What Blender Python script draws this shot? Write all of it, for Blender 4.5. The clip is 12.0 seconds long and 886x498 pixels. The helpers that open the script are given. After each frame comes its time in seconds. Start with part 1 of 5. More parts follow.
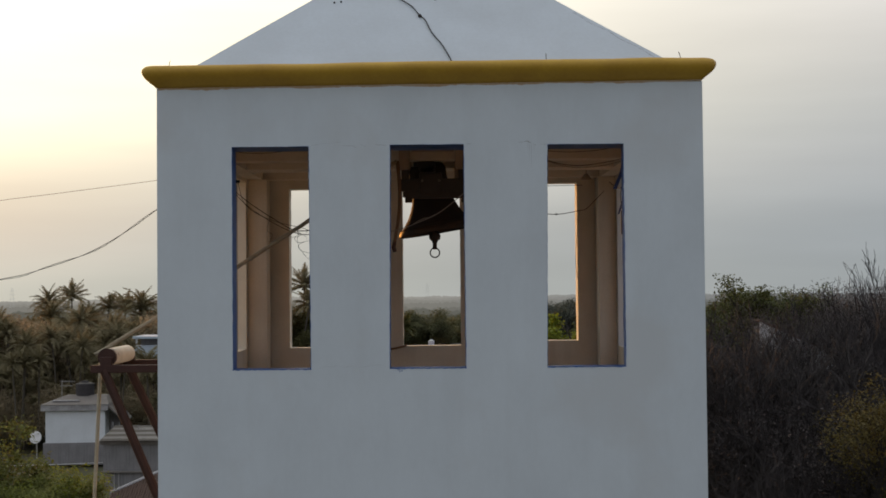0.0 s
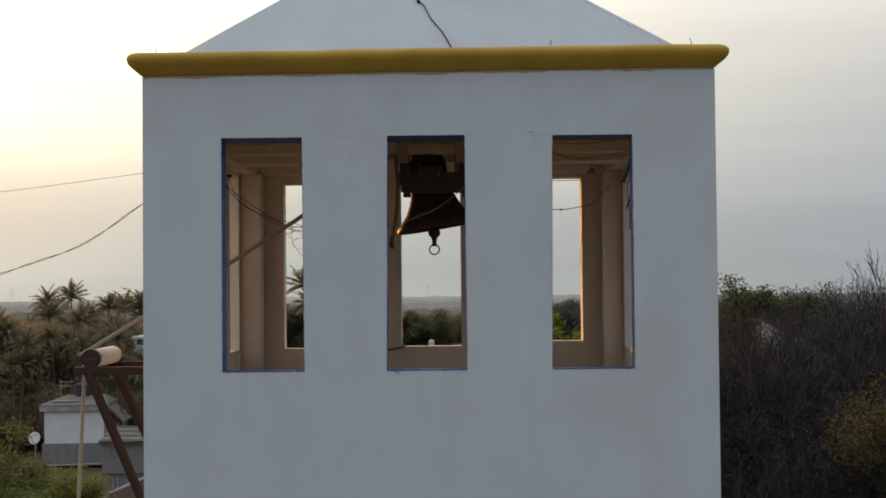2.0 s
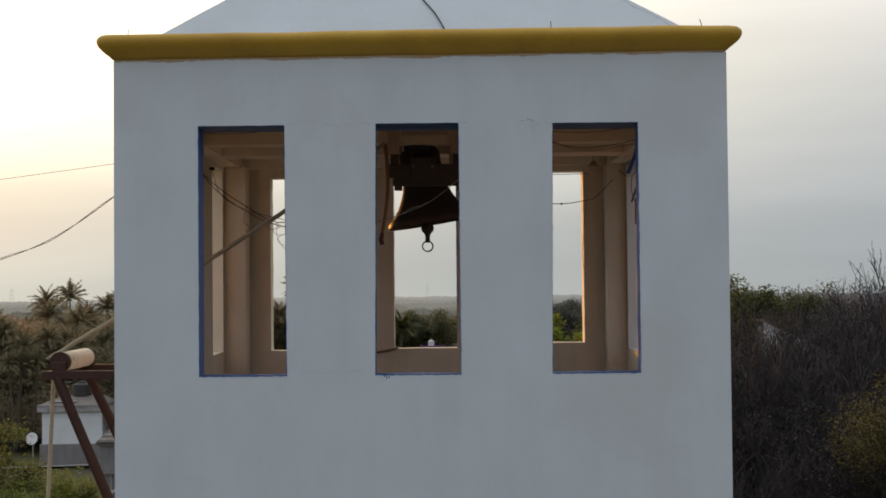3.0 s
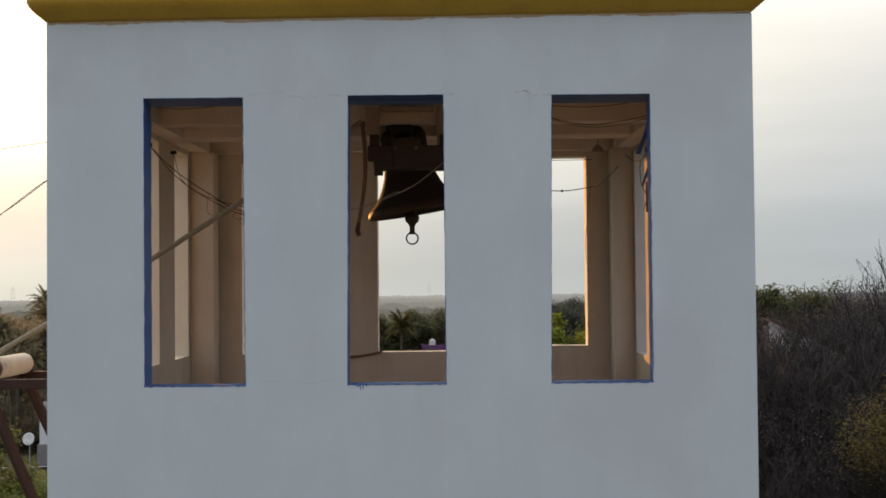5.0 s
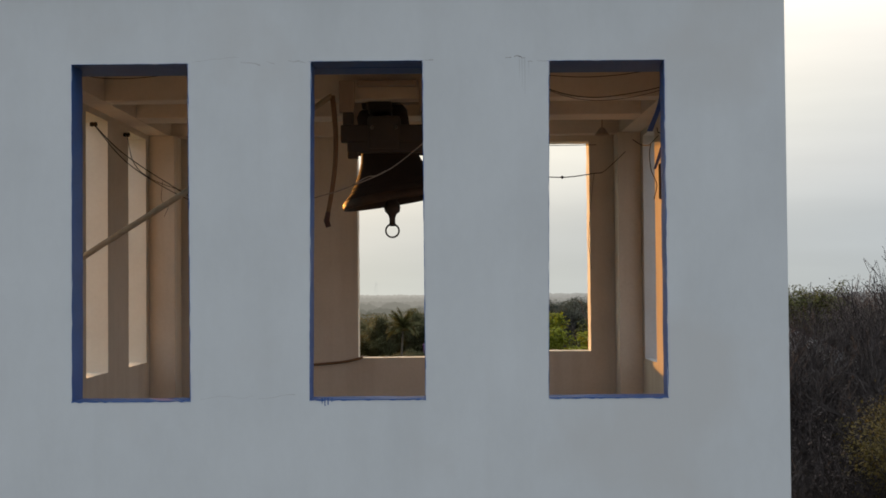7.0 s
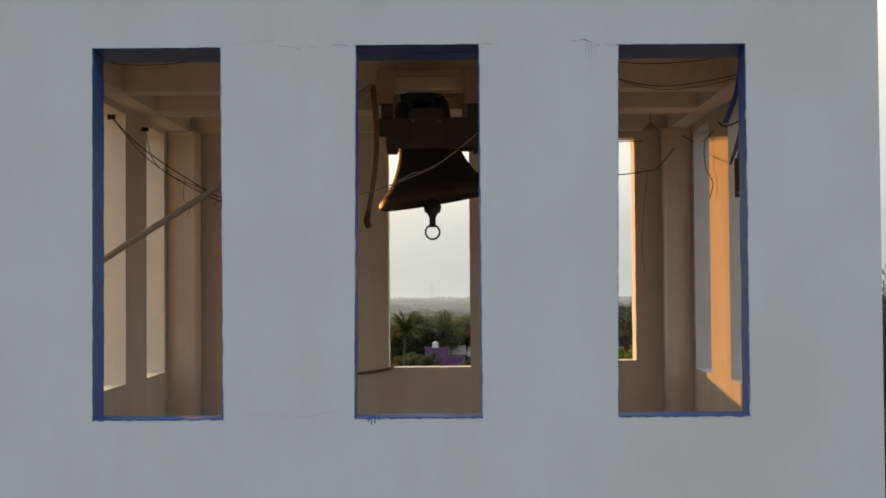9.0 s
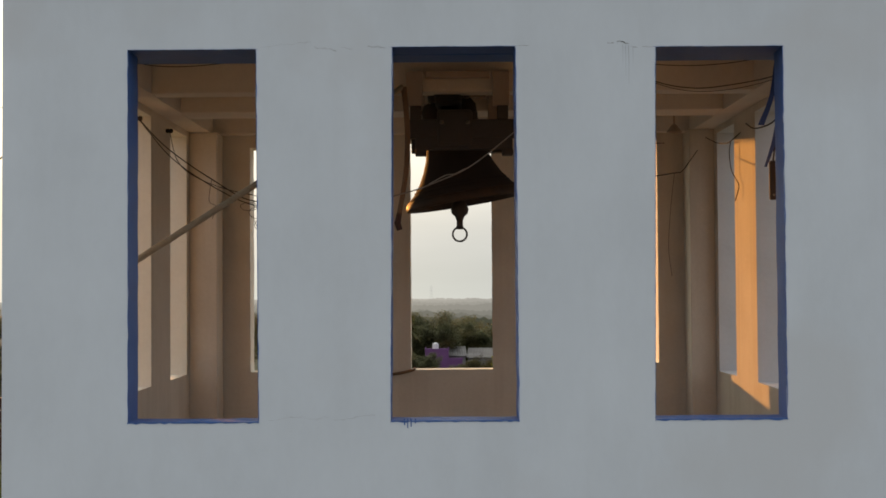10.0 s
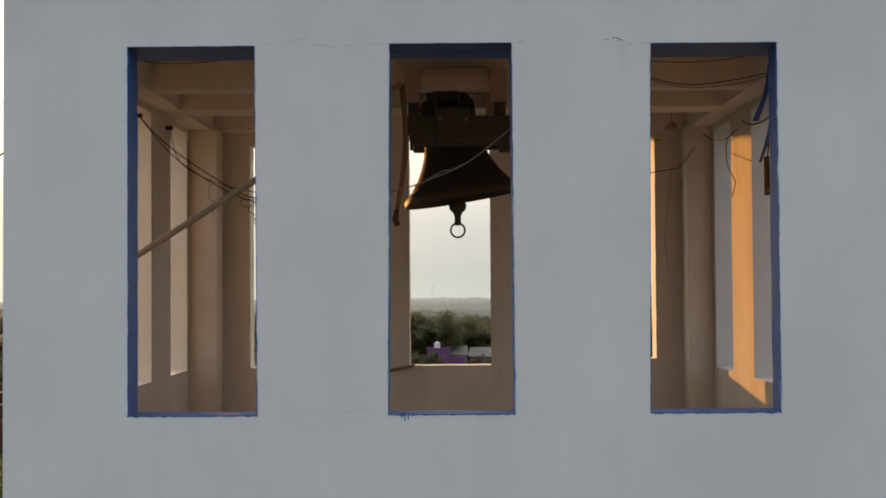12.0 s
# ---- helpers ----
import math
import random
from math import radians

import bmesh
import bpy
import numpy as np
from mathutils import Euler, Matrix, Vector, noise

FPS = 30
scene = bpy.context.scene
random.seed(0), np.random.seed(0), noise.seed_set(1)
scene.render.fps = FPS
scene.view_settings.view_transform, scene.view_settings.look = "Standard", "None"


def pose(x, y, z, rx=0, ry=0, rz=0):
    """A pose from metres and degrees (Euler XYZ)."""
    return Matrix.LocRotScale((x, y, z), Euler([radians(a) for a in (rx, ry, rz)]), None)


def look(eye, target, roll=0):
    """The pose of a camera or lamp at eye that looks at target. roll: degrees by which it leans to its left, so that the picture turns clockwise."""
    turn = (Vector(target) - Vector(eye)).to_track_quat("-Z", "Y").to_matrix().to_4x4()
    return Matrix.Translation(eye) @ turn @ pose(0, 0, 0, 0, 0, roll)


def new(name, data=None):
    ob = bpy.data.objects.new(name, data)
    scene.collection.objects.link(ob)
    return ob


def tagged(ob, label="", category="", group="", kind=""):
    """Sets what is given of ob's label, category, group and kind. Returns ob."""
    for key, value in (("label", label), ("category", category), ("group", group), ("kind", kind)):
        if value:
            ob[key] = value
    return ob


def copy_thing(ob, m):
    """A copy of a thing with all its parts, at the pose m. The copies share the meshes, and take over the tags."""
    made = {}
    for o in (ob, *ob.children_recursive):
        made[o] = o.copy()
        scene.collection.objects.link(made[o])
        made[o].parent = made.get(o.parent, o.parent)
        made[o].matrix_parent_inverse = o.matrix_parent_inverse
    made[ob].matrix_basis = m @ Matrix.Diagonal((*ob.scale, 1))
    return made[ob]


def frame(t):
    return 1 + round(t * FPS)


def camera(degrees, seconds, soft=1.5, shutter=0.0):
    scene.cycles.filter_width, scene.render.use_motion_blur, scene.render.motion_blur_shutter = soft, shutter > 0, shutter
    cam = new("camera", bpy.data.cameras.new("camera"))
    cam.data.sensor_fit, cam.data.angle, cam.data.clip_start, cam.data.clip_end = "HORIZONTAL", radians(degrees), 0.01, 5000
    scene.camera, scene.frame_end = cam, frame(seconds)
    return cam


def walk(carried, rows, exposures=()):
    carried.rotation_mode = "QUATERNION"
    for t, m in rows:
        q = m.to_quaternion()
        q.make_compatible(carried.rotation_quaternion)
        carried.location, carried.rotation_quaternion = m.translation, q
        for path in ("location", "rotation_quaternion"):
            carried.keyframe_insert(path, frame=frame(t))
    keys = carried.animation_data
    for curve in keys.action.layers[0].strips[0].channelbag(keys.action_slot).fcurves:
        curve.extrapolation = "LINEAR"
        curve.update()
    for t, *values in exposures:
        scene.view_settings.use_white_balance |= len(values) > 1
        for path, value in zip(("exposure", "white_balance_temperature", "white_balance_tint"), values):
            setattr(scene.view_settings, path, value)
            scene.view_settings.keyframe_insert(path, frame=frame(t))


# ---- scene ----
# The camera hovers towards the belfry and slides sideways in front of it.
cam = camera(35.3, 12.0, soft=1.7)
# seconds, x, y, z, yaw, pitch, roll
ROWS = [
    (0.0, 0.1028, -11.3926, 14.6715, -0.065, 1.513, 0.543),
    (0.5, 0.0627, -11.4186, 14.6758, -0.068, 1.509, 0.519),
    (1.0, 0.0624, -11.4013, 14.6580, -0.050, 1.548, 0.506),
    (1.5, 0.0806, -11.2117, 14.6550, -0.062, 1.529, 0.520),
    (2.0, 0.1067, -10.8568, 14.6545, -0.055, 1.515, 0.560),
    (2.5, 0.1311, -10.4900, 14.6447, -0.071, 1.544, 0.561),
    (3.0, 0.1631, -10.1381, 14.6416, -0.053, 1.519, 0.553),
    (5.0, 0.2873, -8.8041, 14.6241, 0.024, 1.477, 0.538),
    (5.5, 0.3262, -8.4907, 14.6208, 0.042, 1.459, 0.519),
    (6.0, 0.3610, -8.1581, 14.6190, 0.059, 1.443, 0.510),
    (6.5, 0.3910, -7.8446, 14.6146, 0.096, 1.427, 0.504),
    (8.3, 0.4343, -6.9116, 14.6322, 0.116, 1.545, 0.425),
    (8.5, 0.3846, -6.8906, 14.6317, 0.115, 1.543, 0.429),
    (9.0, 0.1265, -6.8216, 14.6376, 0.124, 1.566, 0.425),
    (9.5, -0.0246, -6.7869, 14.6486, 0.126, 1.560, 0.393),
    (10.0, -0.0561, -6.7968, 14.6473, 0.088, 1.606, 0.385),
    (10.5, -0.0637, -6.8157, 14.6476, 0.119, 1.621, 0.381),
    (11.0, -0.0445, -6.8468, 14.6381, 0.183, 1.620, 0.380),
    (11.5, -0.0420, -6.8651, 14.6348, 0.167, 1.560, 0.395),
    (12.0, -0.0313, -6.8589, 14.6234, 0.166, 1.578, 0.412),
]
walk(cam, [(t, pose(x, y, z, 90 + pitch, roll, yaw)) for t, x, y, z, yaw, pitch, roll in ROWS],
     exposures=[(0.0, -0.52, 6380, 10), (1.5, -0.49, 6380, 10), (3.0, -0.33, 6400, 10), (5.0, -0.09, 6450, 10), (6.5, -0.01, 6500, 10), (8.5, 0.06, 6600, 10), (9.5, 0.08, 6650, 10), (12.0, 0.08, 6700, 10)])

# ---- sky and sun: hazy sunset, sun low beyond the left side of the tower ----
SUN_AZ, SUN_EL = 24.8, 5.0            # degrees to the left of +y, degrees above the horizon
sun_dir = Vector((-math.sin(radians(SUN_AZ)) * math.cos(radians(SUN_EL)),
                  math.cos(radians(SUN_AZ)) * math.cos(radians(SUN_EL)), math.sin(radians(SUN_EL))))
lamp = bpy.data.lights.new("sun", "SUN")
lamp.energy, lamp.angle, lamp.color = 4.6, radians(0.9), (1.0, 0.41, 0.09)
sun = new("sun", lamp)
sun.matrix_world = look(sun_dir * 100, (0, 0, 0))

world = bpy.data.worlds.new("sky")
scene.world = world
world.use_nodes = True
wn, wl = world.node_tree.nodes, world.node_tree.links
wn.clear()


def wnode(kind, **values):
    n = wn.new(kind)
    for key, value in values.items():
        setattr(n, key, value)
    return n


w_out = wnode("ShaderNodeOutputWorld")
w_bg = wnode("ShaderNodeBackground")
w_sky = wnode("ShaderNodeTexSky", sky_type="NISHITA", sun_disc=False, sun_elevation=radians(SUN_EL),
              sun_rotation=radians(-SUN_AZ), dust_density=4.0, air_density=1.5)
w_geo = wnode("ShaderNodeTexCoord")
w_sep = wnode("ShaderNodeSeparateXYZ")
wl.new(w_geo.outputs["Generated"], w_sep.inputs[0])
# haze colour by height above the horizon
w_ramp = wnode("ShaderNodeValToRGB")
w_ramp.color_ramp.interpolation = "EASE"
for place, colour in ((0.0, (0.335, 0.368, 0.388)), (0.035, (0.348, 0.386, 0.415)), (0.10, (0.42, 0.448, 0.482)),
                      (0.20, (0.63, 0.62, 0.635)), (0.36, (0.72, 0.735, 0.77)), (0.65, (0.43, 0.48, 0.56)), (1.0, (0.31, 0.38, 0.49))):
    e = w_ramp.color_ramp.elements.new(place)
    e.color = (*colour, 1)
w_ramp.color_ramp.elements.remove(w_ramp.color_ramp.elements[0])
w_ramp.color_ramp.elements.remove(w_ramp.color_ramp.elements[-1])
wl.new(w_sep.outputs[2], w_ramp.inputs[0])
# wide glow of the hazy sunset
glow_dir = Vector((-math.sin(radians(35)) * math.cos(radians(14)), math.cos(radians(35)) * math.cos(radians(14)), math.sin(radians(14))))
w_dot = wnode("ShaderNodeVectorMath", operation="DOT_PRODUCT")
w_dot.inputs[1].default_value = glow_dir
wl.new(w_geo.outputs["Generated"], w_dot.inputs[0])
w_max = wnode("ShaderNodeMath", operation="MAXIMUM")
w_max.inputs[1].default_value = 0.0
wl.new(w_dot.outputs["Value"], w_max.inputs[0])
w_pow = wnode("ShaderNodeMath", operation="POWER")
w_pow.inputs[1].default_value = 4.2
wl.new(w_max.outputs[0], w_pow.inputs[0])
w_low = wnode("ShaderNodeMapRange")
w_low.interpolation_type = "SMOOTHSTEP"
w_low.inputs["From Min"].default_value, w_low.inputs["From Max"].default_value = 0.03, 0.165
w_low.inputs["To Min"].default_value, w_low.inputs["To Max"].default_value = 0.40, 1.36
wl.new(w_sep.outputs[2], w_low.inputs[0])
w_mul = wnode("ShaderNodeMath", operation="MULTIPLY")
wl.new(w_pow.outputs[0], w_mul.inputs[0])
wl.new(w_low.outputs[0], w_mul.inputs[1])
w_glow = wnode("ShaderNodeVectorMath", operation="SCALE")
w_glow.inputs[0].default_value = (1.0, 0.87, 0.50)
wl.new(w_mul.outputs[0], w_glow.inputs["Scale"])
w_add = wnode("ShaderNodeVectorMath", operation="ADD")
wl.new(w_ramp.outputs[0], w_add.inputs[0])
wl.new(w_glow.outputs[0], w_add.inputs[1])
w_scale = wnode("ShaderNodeVectorMath", operation="SCALE")
w_scale.inputs["Scale"].default_value = 0.007
wl.new(w_sky.outputs[0], w_scale.inputs[0])
w_sum = wnode("ShaderNodeVectorMath", operation="ADD")
wl.new(w_add.outputs[0], w_sum.inputs[0])
wl.new(w_scale.outputs[0], w_sum.inputs[1])
w_map = wnode("ShaderNodeMapping")
w_map.inputs["Scale"].default_value = (1.2, 1.2, 9.0)
w_map.inputs["Rotation"].default_value = (radians(8), radians(-12), 0)
w_noise = wnode("ShaderNodeTexNoise")
w_noise.inputs["Scale"].default_value, w_noise.inputs["Detail"].default_value = 2.2, 4
w_band = wnode("ShaderNodeMapRange")
w_band.inputs[1].default_value, w_band.inputs[2].default_value = 0.3, 0.7
w_band.inputs[3].default_value, w_band.inputs[4].default_value = 0.93, 1.07
wl.new(w_geo.outputs["Generated"], w_map.inputs[0])
wl.new(w_map.outputs[0], w_noise.inputs[0])
wl.new(w_noise.outputs[0], w_band.inputs[0])
w_streak = wnode("ShaderNodeVectorMath", operation="SCALE")
wl.new(w_sum.outputs[0], w_streak.inputs[0])
wl.new(w_band.outputs[0], w_streak.inputs["Scale"])
wl.new(w_streak.outputs[0], w_bg.inputs[0])
w_bg.inputs[1].default_value = 1.28
wl.new(w_bg.outputs[0], w_out.inputs[0])


# ---- materials ----
def material(name, colour, dark=None, rough=0.8, metal=0.0, scale=6.0, fine=60.0, bump=0.15, stretch=(1, 1, 1), spots=None, mixing=0.6, island=0.0, through_light=0.0, streak=None, grain=0.45):
    """Two scales of noise between colour and dark, with bump from the fine one."""
    m = bpy.data.materials.new(name)
    m.use_nodes = True
    n, l = m.node_tree.nodes, m.node_tree.links
    b = n["Principled BSDF"]
    b.inputs["Roughness"].default_value, b.inputs["Metallic"].default_value = rough, metal
    dark = dark or tuple(c * 0.75 for c in colour)
    tc = n.new("ShaderNodeTexCoord")
    mp = n.new("ShaderNodeMapping")
    mp.inputs["Scale"].default_value = stretch
    l.new(tc.outputs["Object"], mp.inputs[0])
    big, small = n.new("ShaderNodeTexNoise"), n.new("ShaderNodeTexNoise")
    big.inputs["Scale"].default_value, small.inputs["Scale"].default_value = scale, fine
    big.inputs["Detail"].default_value, small.inputs["Detail"].default_value = 6, 3
    l.new(mp.outputs[0], big.inputs[0])
    l.new(mp.outputs[0], small.inputs[0])
    add = n.new("ShaderNodeMath")
    add.operation = "MULTIPLY_ADD"
    add.inputs[1].default_value = grain
    l.new(small.outputs[0], add.inputs[0])
    l.new(big.outputs[0], add.inputs[2])
    rng = n.new("ShaderNodeMapRange")
    rng.inputs[1].default_value, rng.inputs[2].default_value = 0.275 + grain / 2, 0.725 + grain / 2
    rng.inputs[3].default_value, rng.inputs[4].default_value = 0.0, mixing
    l.new(add.outputs[0], rng.inputs[0])
    mix = n.new("ShaderNodeMixRGB")
    mix.inputs[1].default_value, mix.inputs[2].default_value = (*colour, 1), (*dark, 1)
    l.new(rng.outputs[0], mix.inputs[0])
    last = mix.outputs[0]
    if spots:
        colour2, size, share = spots
        sp = n.new("ShaderNodeTexNoise")
        sp.inputs["Scale"].default_value, sp.inputs["Detail"].default_value = size, 5
        l.new(tc.outputs["Object"], sp.inputs[0])
        r2 = n.new("ShaderNodeMapRange")
        r2.inputs[1].default_value, r2.inputs[2].default_value = share, share + 0.12
        l.new(sp.outputs[0], r2.inputs[0])
        m2 = n.new("ShaderNodeMixRGB")
        m2.inputs[2].default_value = (*colour2, 1)
        l.new(r2.outputs[0], m2.inputs[0])
        l.new(last, m2.inputs[1])
        last = m2.outputs[0]
    if streak:
        colour3, amount = streak
        mp3, sn = n.new("ShaderNodeMapping"), n.new("ShaderNodeTexNoise")
        mp3.inputs["Scale"].default_value = (6.5, 6.5, 0.42)
        sn.inputs["Scale"].default_value, sn.inputs["Detail"].default_value = 1.0, 6
        l.new(tc.outputs["Object"], mp3.inputs[0])
        l.new(mp3.outputs[0], sn.inputs[0])
        r4 = n.new("ShaderNodeMapRange")
        r4.inputs[1].default_value, r4.inputs[2].default_value = 0.48, 0.78
        r4.inputs[3].default_value, r4.inputs[4].default_value = 0.0, amount
        l.new(sn.outputs[0], r4.inputs[0])
        m3 = n.new("ShaderNodeMixRGB")
        m3.inputs[2].default_value = (*colour3, 1)
        l.new(r4.outputs[0], m3.inputs[0])
        l.new(last, m3.inputs[1])
        last = m3.outputs[0]
    if island:
        geo = n.new("ShaderNodeNewGeometry")
        r3 = n.new("ShaderNodeMapRange")
        r3.inputs[3].default_value, r3.inputs[4].default_value = 1 - island, 1 + island
        l.new(geo.outputs["Random Per Island"], r3.inputs[0])
        hsv = n.new("ShaderNodeHueSaturation")
        l.new(r3.outputs[0], hsv.inputs["Value"])
        l.new(last, hsv.inputs["Color"])
        last = hsv.outputs[0]
    l.new(last, b.inputs["Base Color"])
    if bump:
        bp = n.new("ShaderNodeBump")
        bp.inputs["Strength"].default_value, bp.inputs["Distance"].default_value = bump, 0.02
        l.new(add.outputs[0], bp.inputs["Height"])
        l.new(bp.outputs[0], b.inputs["Normal"])
    if through_light:
        b.inputs["Specular IOR Level"].default_value = 0.15
        tr = n.new("ShaderNodeBsdfTranslucent")
        l.new(last, tr.inputs[0])
        ms = n.new("ShaderNodeMixShader")
        ms.inputs[0].default_value = through_light
        l.new(b.outputs[0], ms.inputs[1])
        l.new(tr.outputs[0], ms.inputs[2])
        l.new(ms.outputs[0], n["Material Output"].inputs[0])
    return m


M_WALL = material("white_lime_paint", (0.605, 0.66, 0.715), (0.51, 0.555, 0.60), 0.88, scale=2.4, fine=21, bump=0.16, stretch=(1, 1, 0.6), mixing=0.6, streak=((0.50, 0.535, 0.565), 0.18), grain=0.26, spots=((0.55, 0.585, 0.62), 0.9, 0.56))
M_BLUE = material("blue_paint", (0.036, 0.118, 0.36), (0.025, 0.075, 0.235), 0.55, scale=5, fine=50, bump=0.2)
M_CREAM = material("cream_plaster", (0.57, 0.54, 0.49), (0.44, 0.41, 0.365), 0.9, scale=3, fine=40, bump=0.12, streak=((0.37, 0.33, 0.28), 0.55))
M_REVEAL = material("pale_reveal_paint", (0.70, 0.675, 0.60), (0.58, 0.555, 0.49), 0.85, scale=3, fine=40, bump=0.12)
# right wall's reveals: white paint, with blue skylight put into its colour
M_REVEAL_SKY = material("sky_tinted_reveal_paint", (0.54, 0.56, 0.59), (0.45, 0.465, 0.485), 0.85, scale=3, fine=40, bump=0.12)
M_CEIL = material("ceiling_paint", (0.58, 0.54, 0.50), (0.46, 0.42, 0.385), 0.9, scale=3, fine=30, bump=0.15)
M_FLOOR = material("cement_floor", (0.42, 0.40, 0.375), (0.30, 0.285, 0.265), 0.9, scale=3, fine=40)
M_YELLOW = material("yellow_paint", (0.55, 0.33, 0.035), (0.36, 0.19, 0.02), 0.6, scale=3, fine=35, bump=0.2)
M_ROOF = material("roof_lime_paint", (0.55, 0.60, 0.65), (0.45, 0.485, 0.515), 0.85, scale=1.8, fine=30, bump=0.08, streak=((0.5, 0.53, 0.57), 0.3))
M_BELL = material("blackened_bronze", (0.034, 0.026, 0.024), (0.024, 0.019, 0.018), 0.8, 0.0, scale=6, fine=70, bump=0.15)
M_LIP = material("rubbed_bronze", (0.055, 0.030, 0.017), (0.016, 0.012, 0.010), 0.62, 0.35, scale=5, fine=60, bump=0.15, mixing=1.0)
M_IRON = material("dark_iron", (0.045, 0.037, 0.035), (0.029, 0.024, 0.023), 0.65, 0.2, scale=8, fine=80)
M_BOLT = material("worn_bolt", (0.17, 0.155, 0.14), None, 0.4, 0.8)
M_RUST = material("rust_brown_steel", (0.056, 0.024, 0.019), (0.030, 0.014, 0.012), 0.65, 0.3, scale=9, fine=90)
M_WOOD = material("old_brown_wood", (0.17, 0.10, 0.055), (0.09, 0.05, 0.028), 0.8, scale=6, fine=50, stretch=(1, 1, 0.2))
M_HANGER = material("dusty_brown_wood", (0.30, 0.25, 0.215), (0.20, 0.165, 0.14), 0.85, scale=5, fine=50, stretch=(1, 1, 0.3))
M_ROPE = material("tan_rope", (0.34, 0.30, 0.225), (0.22, 0.19, 0.14), 0.9, scale=30, fine=200, bump=0.5)
M_WIRE = material("dark_cable", (0.035, 0.03, 0.028), None, 0.75)
for m in (M_BELL, M_WIRE):
    m.node_tree.nodes["Principled BSDF"].inputs["Specular IOR Level"].default_value = 0.12
M_PALEWIRE = material("pale_cable", (0.22, 0.20, 0.18), None, 0.6)
M_PIPE = material("white_plastic_roller", (0.62, 0.56, 0.48), (0.42, 0.36, 0.30), 0.45, scale=7, fine=60, spots=((0.12, 0.09, 0.07), 9, 0.62))


# ---- mesh helpers ----
def mesh_of(name, bm, mats, smooth=False):
    me = bpy.data.meshes.new(name)
    bmesh.ops.recalc_face_normals(bm, faces=bm.faces)
    bm.to_mesh(me)
    bm.free()
    for m in (mats if isinstance(mats, (list, tuple)) else [mats]):
        me.materials.append(m)
    if smooth:
        me.polygons.foreach_set("use_smooth", [True] * len(me.polygons))
    return me


def thing(name, label, category, at=(0, 0, 0), rz=0.0, group="", kind=""):
    """An Empty at a thing's base, which carries its tags."""
    ob = new(name)
    ob.matrix_basis = pose(*at, 0, 0, rz)
    ob.empty_display_size = 0.1
    return tagged(ob, label, category, group, kind)


def part(name, bm, mats, parent=None, label="", smooth=False, m=None):
    ob = new(name, mesh_of(name, bm, mats, smooth))
    if m is not None:
        ob.matrix_basis = m
    if parent is not None:
        ob.parent = parent
    return tagged(ob, label)


def box(bm, lo, hi, bevel=0.0):
    size = [b - a for a, b in zip(lo, hi)]
    mid = [(a + b) / 2 for a, b in zip(lo, hi)]
    made = bmesh.ops.create_cube(bm, size=1, matrix=Matrix.Translation(mid) @ Matrix.Diagonal((*size, 1)))
    if bevel:
        edges = list({e for v in made["verts"] for e in v.link_edges})
        bmesh.ops.bevel(bm, geom=edges, offset=bevel, segments=2, affect="EDGES", profile=0.5)
    return bm


def tube(bm, points, radii, sides=8, caps=True):
    """A tube along points with a radius at each."""
    points = [Vector(p) for p in points]
    if not hasattr(radii, "__len__"):
        radii = [radii] * len(points)
    rings, up = [], None
    for i, p in enumerate(points):
        d = (points[min(i + 1, len(points) - 1)] - points[max(i - 1, 0)]).normalized()
        if up is None:
            up = d.orthogonal().normalized()
        up = (up - d * up.dot(d))
        up = up.normalized() if up.length > 1e-6 else d.orthogonal().normalized()
        side = d.cross(up)
        rings.append([bm.verts.new(p + (up * math.cos(a) + side * math.sin(a)) * radii[i])
                      for a in (2 * math.pi * k / sides for k in range(sides))])
    for a, b in zip(rings, rings[1:]):
        for k in range(sides):
            bm.faces.new((a[k], a[(k + 1) % sides], b[(k + 1) % sides], b[k]))
    if caps and sides > 2:
        bm.faces.new(rings[0][::-1])
        bm.faces.new(rings[-1])
    return bm


def lathe(bm, profile, sides=40, matrix=None):
    """A turned body from (radius, z) pairs."""
    rings = []
    for r, z in profile:
        rings.append([bm.verts.new((r * math.cos(2 * math.pi * k / sides), r * math.sin(2 * math.pi * k / sides), z)) for k in range(sides)])
    for a, b in zip(rings, rings[1:]):
        for k in range(sides):
            bm.faces.new((a[k], a[(k + 1) % sides], b[(k + 1) % sides], b[k]))
    if matrix is not None:
        bmesh.ops.transform(bm, matrix=matrix, verts=[v for ring in rings for v in ring])
    return bm


def sag(a, b, drop, n=24, wobble=0.0, seed=0):
    a, b = Vector(a), Vector(b)
    r = random.Random(seed)
    out = []
    for i in range(n + 1):
        s = i / n
        p = a.lerp(b, s)
        p.z -= drop * 4 * s * (1 - s)
        if 0 < i < n and wobble:
            p += Vector((r.uniform(-1, 1), r.uniform(-1, 1), r.uniform(-1, 1))) * wobble
        out.append(p)
    return out


# ---- the tower ----
HALF, THICK = 2.24, 0.225
XC = 0.02                              # the tower's middle lies a little to the right of the middle slot
SILL, HEAD = 14.0, 15.82
GROUND = -5.0
FLOOR = 13.0
TOP = 16.33
SLOTS = [(-1.605, -0.973), (-0.316, 0.297), (0.974, 1.605)]
BACK_SLOTS = [(-1.637, -0.99), (-0.317, 0.33), (0.965, 1.605)]
# lean of the front slots' jambs: (left top, left bottom, right top, right bottom)
LEANS = [(0.0, 0.0, -0.004, 0.004), (0.008, -0.009, -0.002, 0.002), (0.009, -0.010, 0.0, 0.0)]


